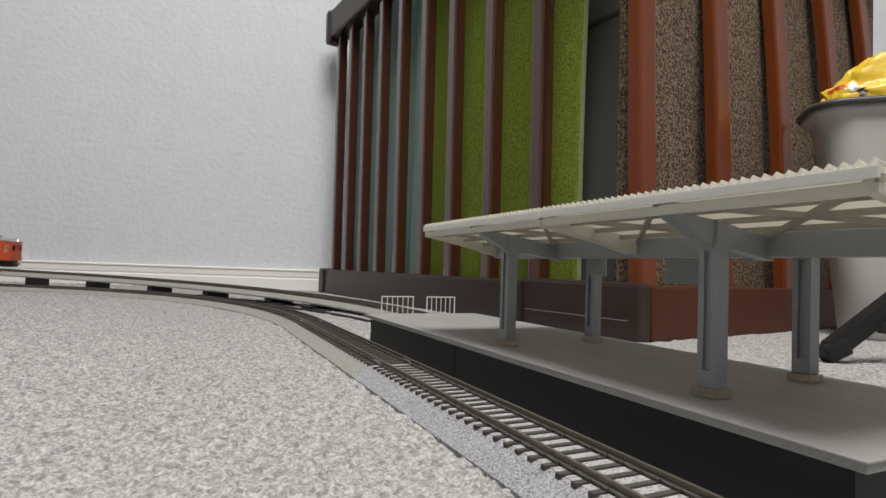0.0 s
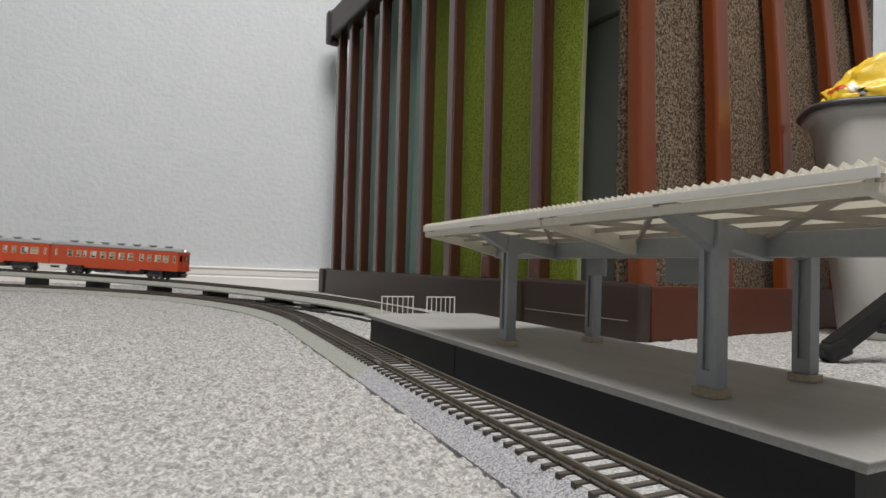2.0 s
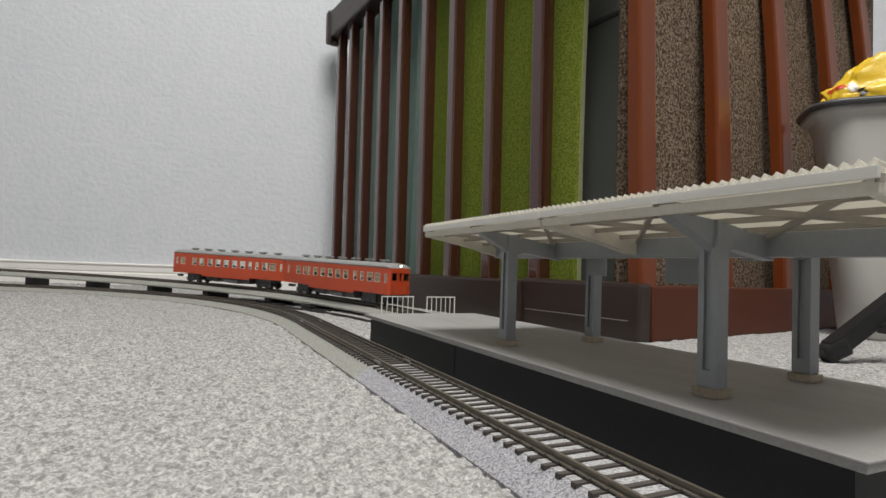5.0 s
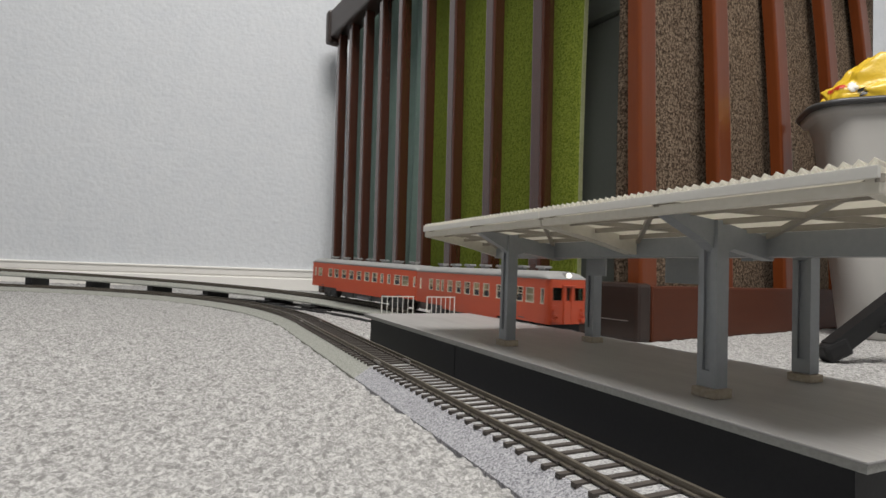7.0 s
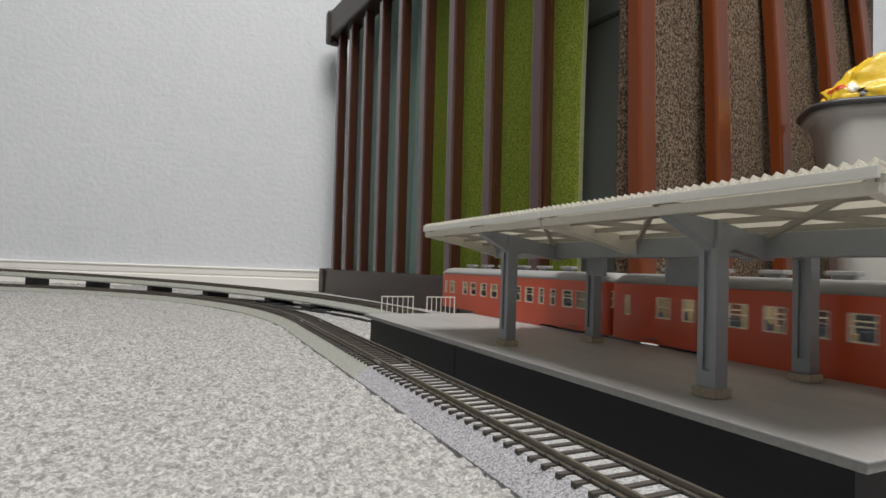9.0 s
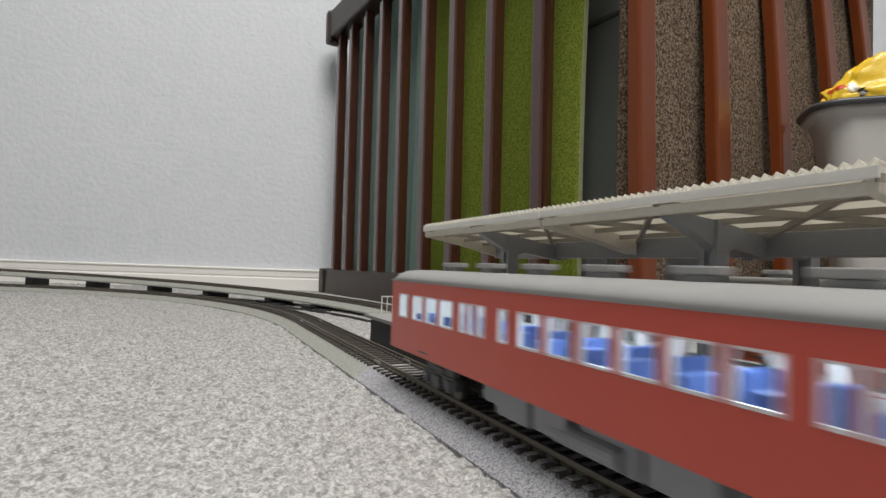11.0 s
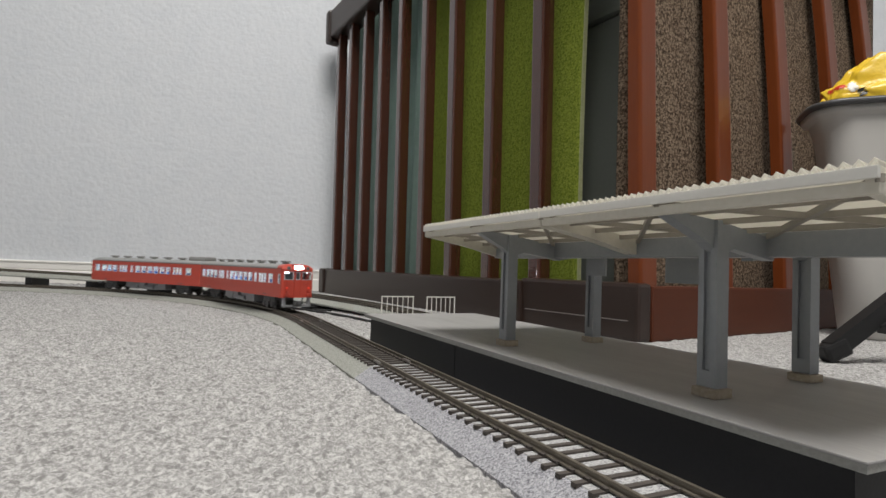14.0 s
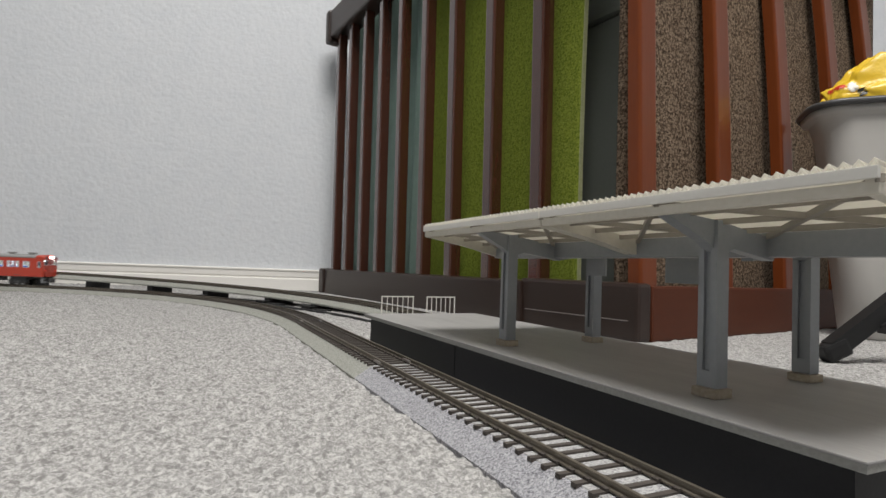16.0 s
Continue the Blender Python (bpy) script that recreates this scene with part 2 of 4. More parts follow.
def line_at(s, off, s_turn, radius):
    """Place and heading at s metres along a line that is straight, then bends to its left."""
    if s <= s_turn:
        return DR * s + NN * (C0 + off), TH
    a = (s - s_turn) / radius
    centre = DR * s_turn + NN * (C0 + off + radius)
    return centre + radius * (DR * math.sin(a) - NN * math.cos(a)), TH + a


def inner(s):
    p, h = line_at(s, 0.0, SI, RI)
    return p, h


def outer(s):
    p, h = line_at(min(s, S_END), OUT, SO, RO)
    if s > S_END:
        p = p + Vector((math.cos(h), math.sin(h), 0)) * (s - S_END)
    k = s - 0.505
    rise = 0.0 if k < -0.08 else (0.0275 * (k + 0.08) ** 2 / 0.32 if k < 0.08 else 0.0275 * k)
    return p + Vector((0, 0, min(rise, 0.0300))), h


def at(path, s, off, z):
    p, h = path(s)
    return p + Vector((-math.sin(h), math.cos(h), 0)) * off + Vector((0, 0, z))


def sweep(path, s0, s1, step, profile, origin):
    k = max(2, int(round((s1 - s0) / step)) + 1)
    return loft([[at(path, s0 + (s1 - s0) * i / (k - 1), o, z) - origin for o, z in profile] for i in range(k)])


SEAT_Z = 0.0070


def track_section(path, s0, s1, ballast, bed, label, single, group="model railway track"):
    """Ballasted roadbed, two rails and the sleepers of a stretch of track."""
    base = at(path, s0, 0, 0)
    ob = empty("track_section", Matrix.Translation(base), label, "railway track", group)
    sub = 0.02
    rise = outer(s0)[0].z if path is outer else 0
    part("roadbed", sweep(path, s0, s1, sub, [(0.0228, -0.001), (0.0230, 0.0012), (0.0138, SEAT_Z), (-0.0138, SEAT_Z), (-0.0230, 0.0012), (-0.0228, -0.001)], base), ballast, ob)
    part("roadbed_top", sweep(path, s0, s1, sub, [(0.0136, SEAT_Z - 0.001), (0.0128, SEAT_Z + 0.0004), (-0.0128, SEAT_Z + 0.0004), (-0.0136, SEAT_Z - 0.001)], base), bed, ob)
    for side in (1, -1):
        g = side * 0.00875
        prof = [(g - 0.0011, 0.0080), (g - 0.0011, 0.0085), (g - 0.0003, 0.0088), (g - 0.0003, 0.0096), (g - 0.0006, 0.0098), (g - 0.0006, 0.0105),
                (g + 0.0006, 0.0105), (g + 0.0006, 0.0098), (g + 0.0003, 0.0096), (g + 0.0003, 0.0088), (g + 0.0011, 0.0085), (g + 0.0011, 0.0080)]
        part("rail", sweep(path, s0, s1, sub, prof, base), M_RAIL, ob, "tarnished metal rail")
    pitch = 0.0066
    k = int((s1 - s0) / pitch)
    bm = bmesh.new()
    rows = [(-0.0010, 0.0010, -0.0148, 0.0148, SEAT_Z - 0.0003, 0.0080)] + [(-0.0011, 0.0011, g - 0.0021, g + 0.0021, 0.0079, 0.0087) for g in (0.00875, -0.00875)]
    if single:
        for r in rows:
            box(bm, *r)
        first = None
        for i in range(k):
            p, h = path(s0 + (i + 0.5) * pitch)
            m = Matrix.Translation(p - base) @ Matrix.Rotation(h, 4, "Z")
            if first is None:
                first = part("sleeper", bm, M_TIE, ob)
                first.matrix_basis = m
            else:
                share("sleeper", first, ob, m)
    else:
        vs, fs = [], []
        for i in range(k):
            p, h = path(s0 + (i + 0.5) * pitch)
            m = Matrix.Translation(p - base) @ Matrix.Rotation(h, 4, "Z")
            for x0, x1, y0, y1, z0, z1 in rows:
                q = len(vs)
                vs += [m @ Vector(c) for c in ((x0, y0, z0), (x1, y0, z0), (x1, y1, z0), (x0, y1, z0), (x0, y0, z1), (x1, y0, z1), (x1, y1, z1), (x0, y1, z1))]
                fs += [[q + j for j in f] for f in ((0, 3, 2, 1), (4, 5, 6, 7), (0, 1, 5, 4), (1, 2, 6, 5), (2, 3, 7, 6), (3, 0, 4, 7))]
        me = bpy.data.meshes.new("sleeper_strip")
        me.from_pydata(vs, [], fs)
        me.materials.append(M_TIE)
        o = new("sleeper_strip", me)
        o.parent = ob
        tagged(o, kind="stuff")
        bm.free()
    for side in (1, -1):
        bm = bmesh.new()
        p, h = path(s0 + 0.002)
        g = side * 0.00875
        box(bm, -0.005, 0.005, g - 0.0016, g + 0.0016, 0.0082, 0.0096, bev=0.0003, m=Matrix.Translation(p - base) @ Matrix.Rotation(h, 4, "Z"))
        part("rail_joiner", bm, M_CHROME, ob, "bright metal rail joiner")
    return ob


# ---- room ----
WALL_A = Vector((-0.295, 1.25, 0))
WALL_DIR = Vector((0.613, 0.07, 0)).normalized()
WALL_N = Vector((-WALL_DIR.y, WALL_DIR.x, 0))
WALL_YAW = math.atan2(WALL_DIR.y, WALL_DIR.x)


def pile(floor, x0, x1, y0, y1, step, seed):
    """Looped carpet pile: a sheet of small uneven tufts."""
    rng = np.random.default_rng(seed)
    nx, ny = int((x1 - x0) / step) + 1, int((y1 - y0) / step) + 1
    a = rng.random((ny, nx))
    b = rng.random((ny // 3 + 2, nx // 3 + 2)).repeat(3, 0).repeat(3, 1)[:ny, :nx]
    b = (b + np.roll(b, 1, 0) + np.roll(b, 1, 1) + np.roll(b, -1, 0) + np.roll(b, -1, 1)) / 5
    h = 0.0017 * a + 0.0018 * b - 0.0016
    h[0, :] = h[-1, :] = -0.0028
    h[:, 0] = h[:, -1] = -0.0028
    jx, jy = (rng.random((ny, nx)) - 0.5) * step * 0.5, (rng.random((ny, nx)) - 0.5) * step * 0.5
    gx, gy = np.meshgrid(np.linspace(x0, x1, nx), np.linspace(y0, y1, ny))
    co = np.stack((gx + jx, gy + jy, h), -1).reshape(-1, 3)
    idx = np.arange(nx * ny).reshape(ny, nx)
    q = np.stack((idx[:-1, :-1], idx[:-1, 1:], idx[1:, 1:], idx[1:, :-1]), -1).reshape(-1, 4)
    me = bpy.data.meshes.new("carpet_pile")
    me.vertices.add(len(co))
    me.vertices.foreach_set("co", co.astype(np.float32).ravel())
    me.loops.add(q.size)
    me.loops.foreach_set("vertex_index", q.astype(np.int32).ravel())
    me.polygons.add(len(q))
    me.polygons.foreach_set("loop_start", np.arange(0, q.size, 4, dtype=np.int32))
    me.polygons.foreach_set("use_smooth", np.ones(len(q), dtype=bool))
    me.update(calc_edges=True)
    me.materials.append(M_CARPET)
    o = new("carpet_pile", me)
    o.parent = floor
    tagged(o, "grey looped carpet pile", kind="stuff")


def room():
    bm = bmesh.new()
    bmesh.ops.create_grid(bm, x_segments=2, y_segments=2, size=1)
    for v in bm.verts:
        v.co = Vector((v.co.x * 2.6 - 0.2, v.co.y * 2.6 - 1.1, -0.0030))
    g = bmesh.ops.extrude_face_region(bm, geom=bm.faces[:])
    for e in g["geom"]:
        if isinstance(e, bmesh.types.BMVert):
            e.co.z -= 0.05
    fl = tagged(part("floor", bm, M_CARPET), "grey heathered low-pile carpet covering the floor", "floor", kind="structure")
    pile(fl, -0.48, 0.16, 0.04, 0.50, 0.0016, 11)
    pile(fl, -1.25, 0.10, 0.485, 1.27, 0.0030, 12)
    pile(fl, -1.25, -0.465, 0.20, 0.50, 0.0030, 14)
    pile(fl, 0.085, 0.62, 0.16, 0.72, 0.0026, 13)
    w = part("wall_north", boxes((-2.4, 2.6, 0, 0.12, 0, 2.4)), M_WALL)
    w.matrix_basis = Matrix.Translation(WALL_A) @ Matrix.Rotation(WALL_YAW, 4, "Z")
    tagged(w, "white mottled wallpaper wall", "wall", kind="structure")
    for name, r in (("wall_south", (-2.8, 2.4, -3.72, -3.6, 0, 2.4)), ("wall_west", (-2.72, -2.6, -3.6, 1.2, 0, 2.4)), ("wall_east", (2.2, 2.32, -3.6, 1.7, 0, 2.4))):
        tagged(part(name, boxes(r), M_WALL), "plain white wallpaper wall", "wall", kind="structure")
    tagged(part("ceiling", boxes((-2.8, 2.5, -3.8, 1.9, 2.4, 2.5)), M_CEIL), "plain white ceiling", "ceiling", kind="structure")
    prof = [(0, 0), (-0.011, 0), (-0.011, 0.0255), (-0.0095, 0.0272), (-0.0060, 0.0278), (-0.0060, 0.0308), (-0.0078, 0.0312), (-0.0084, 0.0440), (-0.0105, 0.0448), (-0.0105, 0.0472), (-0.0085, 0.0486), (0, 0.0486)]
    bm = loft([[(x, y, z) for y, z in prof] for x in (-2.3, 2.5)])
    b = part("baseboard", bm, M_SKIRT)
    b.matrix_basis = Matrix.Translation(WALL_A) @ Matrix.Rotation(WALL_YAW, 4, "Z")
    tagged(b, "white grooved skirting board along the wall", "skirting board", kind="structure")


def ceiling_light():
    ob = empty("ceiling_light", Matrix.Translation(LAMP_AT + Vector((0, 0, 0.02))), "round white ceiling light, switched on", "ceiling light")
    bm = bmesh.new()
    tube(bm, (0, 0, 0.02), (0, 0, 0.09), 0.33, 0.31, 48)
    part("housing", bm, M_CEIL, ob)
    bm = bmesh.new()
    tube(bm, (0, 0, 0.0), (0, 0, 0.02), 0.30, 0.33, 48)
    part("diffuser", bm, M_DIFF, ob, "glowing white diffuser")


# ---- wooden slatted fence ----
FA = Vector((-0.2585, 1.1945, 0))
FB = Vector((0.1882, 0.4968, 0))
FU = (FB - FA).normalized()
FD = Vector((0.4287, 0.6587, 0))
FV = (FD - FB).normalized()


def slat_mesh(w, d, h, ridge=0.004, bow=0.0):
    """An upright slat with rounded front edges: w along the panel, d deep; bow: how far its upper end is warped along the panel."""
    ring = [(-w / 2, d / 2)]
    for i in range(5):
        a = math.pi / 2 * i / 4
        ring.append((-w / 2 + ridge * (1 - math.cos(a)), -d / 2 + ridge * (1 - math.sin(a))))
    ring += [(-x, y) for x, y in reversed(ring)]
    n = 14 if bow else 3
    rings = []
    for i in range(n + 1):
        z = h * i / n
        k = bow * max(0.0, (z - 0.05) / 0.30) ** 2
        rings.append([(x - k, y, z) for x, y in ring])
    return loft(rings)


def fence():
    yaw = math.atan2(FU.y, FU.x)
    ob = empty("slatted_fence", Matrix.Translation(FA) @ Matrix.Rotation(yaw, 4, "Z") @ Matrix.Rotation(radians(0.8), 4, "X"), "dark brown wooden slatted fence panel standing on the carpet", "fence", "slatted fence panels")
    length = (FB - FA).length
    # local: x along the panel towards the corner, -y towards the viewer
    part("bottom_rail", boxes((0.018, length - 0.16, -0.012, 0.024, 0, 0.052), bev=0.003), M_BASEB, ob, "dark brown board")
    part("top_rail", boxes((0.012, length + 0.02, -0.014, 0.026, 0.562, 0.622), bev=0.004), M_BASEB, ob)
    part("end_cap", boxes((-0.001, 0.028, -0.016, 0.028, 0, 0.054), bev=0.005), M_BASEB, ob, "dark brown plastic end cap")
    part("end_cap", boxes((-0.002, 0.024, -0.018, 0.030, 0.552, 0.626), bev=0.008), M_BASEB, ob, "dark brown plastic end cap")
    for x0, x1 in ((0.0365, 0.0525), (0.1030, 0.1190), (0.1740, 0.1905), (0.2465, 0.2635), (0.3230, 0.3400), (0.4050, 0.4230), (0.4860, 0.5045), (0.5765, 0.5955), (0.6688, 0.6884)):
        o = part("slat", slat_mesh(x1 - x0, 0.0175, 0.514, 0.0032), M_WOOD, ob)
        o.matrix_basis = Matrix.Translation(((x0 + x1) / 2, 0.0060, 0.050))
    # corner block, a little proud of the board
    part("corner_block", boxes((length - 0.165, length - 0.001, -0.008, 0.012, 0, 0.055), bev=0.004), M_BASEB, ob, "dark brown corner block")
    part("scratch", boxes((length - 0.155, length - 0.012, -0.0086, -0.0076, 0.0192, 0.0200)), M_CHROME, ob, "thin pale scratch line")
    yaw = math.atan2(FV.y, FV.x)
    o2 = empty("slatted_fence", Matrix.Translation(FB) @ Matrix.Rotation(yaw, 4, "Z") @ Matrix.Rotation(radians(-1.6), 4, "X"), "wooden slatted fence panel round the corner, coloured orange-brown as lit", "fence", "slatted fence panels")
    part("bottom_rail", boxes((0.0125, 0.62, -0.0, 0.0115, 0, 0.053), bev=0.0025), M_BOARD_LIT, o2, "brown board coloured redder as lit")
    part("top_rail", boxes((-0.05, 0.64, -0.002, 0.036, 0.562, 0.622), bev=0.004), M_WOOD_LIT, o2)
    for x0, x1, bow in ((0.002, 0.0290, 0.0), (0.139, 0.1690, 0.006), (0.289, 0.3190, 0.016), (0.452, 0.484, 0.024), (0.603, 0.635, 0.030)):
        o = part("slat", slat_mesh(x1 - x0, 0.014, 0.512, 0.0035, bow), M_WOOD_LIT, o2)
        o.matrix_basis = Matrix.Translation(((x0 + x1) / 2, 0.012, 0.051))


def sheet(name, p0, p1, off, z0, z1, mat, label, category, waves=3, amp=0.004, thick=0.006, seed=0, edge=0.0):
    """An upright, slightly wavy sheet between two places on the ground, off metres behind that line."""
    p0, p1 = Vector(p0), Vector(p1)
    u = (p1 - p0).normalized()
    nrm = Vector((-u.y, u.x, 0))
    k, rows = 40, 14
    rnd = random.Random(seed)
    ph = [rnd.uniform(0, 6.28) for _ in range(4)]
    bm = bmesh.new()
    grid = []
    for j in range(rows + 1):
        z = z0 + (z1 - z0) * j / rows
        row = []
        for i in range(k + 1):
            t = i / k
            w = amp * math.sin(6.283 * waves * t + ph[0] + 0.6 * z) + 0.4 * amp * math.sin(6.283 * waves * 2.3 * t + ph[1] - 3 * z)
            e = edge * (0.5 + 0.5 * math.sin(5.2 * z + ph[2])) * (t ** 6)
            row.append(p0 + u * ((p1 - p0).length * t - e) + nrm * (off + w) + Vector((0, 0, z)))
        grid.append(row)
    fr = [[bm.verts.new(p - p0) for p in row] for row in grid]
    bk = [[bm.verts.new(p - p0 + nrm * thick) for p in row] for row in grid]
    for j in range(rows):
        for i in range(k):
            bm.faces.new((fr[j][i], fr[j][i + 1], fr[j + 1][i + 1], fr[j + 1][i]))
            bm.faces.new((bk[j][i], bk[j + 1][i], bk[j + 1][i + 1], bk[j][i + 1]))
        bm.faces.new((fr[j][0], fr[j + 1][0], bk[j + 1][0], bk[j][0]))
        bm.faces.new((fr[j][k], bk[j][k], bk[j + 1][k], fr[j + 1][k]))
    for i in range(k):
        bm.faces.new((fr[0][i], bk[0][i], bk[0][i + 1], fr[0][i + 1]))
        bm.faces.new((fr[rows][i], fr[rows][i + 1], bk[rows][i + 1], bk[rows][i]))
    o = part(name, bm, mat, smooth=True)
    o.location = p0
    return tagged(o, label, category)


def behind_fence():
    sheet("plastic_sheet", FA + FU * 0.03, FA + FU * 0.36, 0.032, 0.0, 0.66, M_TEAL, "teal plastic sheet folded behind the fence slats", "sheet", 6, 0.009, 0.003, 1)
    turf = sheet("artificial_turf", FA + FU * 0.335, FA + FU * 0.727, 0.029, 0.0, 0.67, M_TURF, "roll of bright green artificial turf behind the slats", "artificial turf", 2, 0.003, 0.006, 2, 0.012)
    # pale woven edge along the turf's cut side
    co = [v.co.copy() for v in turf.data.vertices]
    half = len(co) // 2
    rings = []
    for j in range(15):
        f, k = co[j * 41 + 40], co[half + j * 41 + 40]
        rings.append([f, f + FU * 0.0007, k + FU * 0.0007, k])
    part("cut_edge", loft(rings), M_TURFEDGE, turf, "pale fibrous cut edge")
    sheet("rug", FB + FV * 0.022, FB + FV * 0.66, 0.040, 0.0, 0.70, M_RUG, "brown flecked pile rug standing behind the slats", "rug", 1.5, 0.003, 0.010, 3)
    c = FB + FU * 0.02 + FV * 0.135
    ob = empty("storage_case", Matrix.Translation(c + Vector((0.05, 0.16, 0))) @ Matrix.Rotation(math.atan2(FV.y, FV.x), 4, "Z"), "dark grey plastic storage case behind the fence", "case")
    part("body", boxes((-0.185, 0.30, 0.0, 0.16, 0, 0.372), bev=0.006), M_GREYCASE, ob)
    part("lid", boxes((-0.188, 0.305, -0.003, 0.163, 0.3745, 0.70), bev=0.006), M_GREYCASE, ob)


# ---- platform and canopy: local x along the track, y towards it, from the straight track's centre line ----
TRACK_M = Matrix.Translation(NN * C0) @ Matrix.Rotation(TH, 4, "Z")
PZ = 0.0231
P_FAR, P_NEAR = 0.424, 0.0645
P_FRONT, P_REAR = -0.0243, -0.1275
LIFT = 0.0011                     # the near end sits higher on the pile


def platform():
    ob = empty("station_platform", TRACK_M @ Matrix.Translation((P_NEAR, P_REAR, LIFT)) @ Matrix.Rotation(LIFT / (P_FAR - P_NEAR), 4, "Y"), "grey model station platform with charcoal walls beside the track", "model platform")
    lx, ly = P_FAR - P_NEAR, P_FRONT - P_REAR
    part("deck", boxes((0, lx, 0, ly, PZ - 0.0008, PZ), bev=0.0003), M_PLATTOP, ob, "weathered grey deck with shadow streaks in its colour")
    part("edge_slab", boxes((0.0004, lx - 0.0004, 0.0004, ly - 0.0004, PZ - 0.0027, PZ - 0.0008)), M_PLATEDGE, ob, "grey edging slab")
    x_seam = 0.264 - P_NEAR
    for a, b in ((0.004, x_seam - 0.0004), (x_seam + 0.0004, lx - 0.010)):
        part("wall_panel", boxes((a, b, ly - 0.0052, ly - 0.0030, -0.003, PZ - 0.0030)), M_PLATWALL, ob, "charcoal wall panel")
        part("wall_panel", boxes((a, b, 0.0030, 0.0052, -0.003, PZ - 0.0030)), M_PLATWALL, ob, "charcoal wall panel")
    part("end_wall", boxes((0.004, 0.006, 0.0052, ly - 0.0052, -0.003, PZ - 0.0030)), M_PLATWALL, ob)
    part("end_wall", boxes((lx - 0.012, lx - 0.010, 0.0052, ly - 0.0052, -0.003, PZ - 0.0030)), M_PLATWALL, ob)


def railing(y0, y1):
    """A small railing across the platform's end."""
    w = y1 - y0
    ob = empty("platform_railing", TRACK_M @ Matrix.Translation((P_FAR - 0.004, y0, PZ)), "small pale railing at the end of the platform", "railing", "platform railings")
    h = 0.0148
    part("top_bar", boxes((-0.0004, 0.0004, 0, w, h - 0.0009, h)), M_RAILING, ob)
    for i in range(7):
        y = (w - 0.0008) * i / 6
        r = 0.0004 if i in (0, 6) else 0.00028
        part("upright", boxes((-r, r, y + 0.0004 - r, y + 0.0004 + r, 0, h - 0.0009)), M_RAILING, ob)


Y_VALLEY, Y_FEDGE, Y_REDGE = -0.0735, -0.0200, -0.1270
Z_EDGE, Z_VALLEY = 0.0855, 0.0775


def canopy_post(x, y, sign):
    foot = PZ + LIFT * (P_FAR - x) / (P_FAR - P_NEAR)
    ob = empty("canopy_post", TRACK_M @ Matrix.Translation((x, y, foot)), "grey grooved canopy post on a beige footing", "canopy post", "canopy posts")
    bm = boxes((-0.0043, 0.0043, -0.0042, 0.0042, 0, 0.0030), bev=0.0004)
    part("footing", bm, M_BEIGE, ob, "weathered beige footing block")
    top = Z_VALLEY + 0.003 - foot
    # an H-section, closed at the foot
    h_ring = [(-0.0034, -0.0028), (-0.0013, -0.0028), (-0.0013, -0.0017), (0.0013, -0.0017), (0.0013, -0.0028), (0.0034, -0.0028), (0.0034, 0.0028), (0.0013, 0.0028), (0.0013, 0.0017), (-0.0013, 0.0017), (-0.0013, 0.0028), (-0.0034, 0.0028)]
    part("shaft", loft([[(x_, y_, z_) for x_, y_ in h_ring] for z_ in (0.0085, top)]), M_POST, ob)
    part("shaft_foot", boxes((-0.0034, 0.0034, -0.0028, 0.0028, 0.0032, 0.0085)), M_POST, ob)
    # tapered arms to the eave and to the valley
    for tgt, zt, tip in ((Y_FEDGE - 0.0036 if sign > 0 else Y_REDGE + 0.0036, Z_EDGE - 0.0030, 0.0020), (Y_VALLEY, Z_VALLEY - 0.0015, 0.0075)):
        d = tgt - y
        z0 = Z_VALLEY + 0.0028 - foot
        ring = lambda yy, zt_, h: [(-0.0022, yy, zt_), (0.0022, yy, zt_), (0.0022, yy, zt_ - h), (-0.0022, yy, zt_ - h)]
        bm = loft([ring(0, z0, 0.0110), ring(d * 0.25, z0 + (zt - foot - z0) * 0.25, 0.0075), ring(d, zt - foot, tip)])
        part("arm", bm, M_POST, ob)


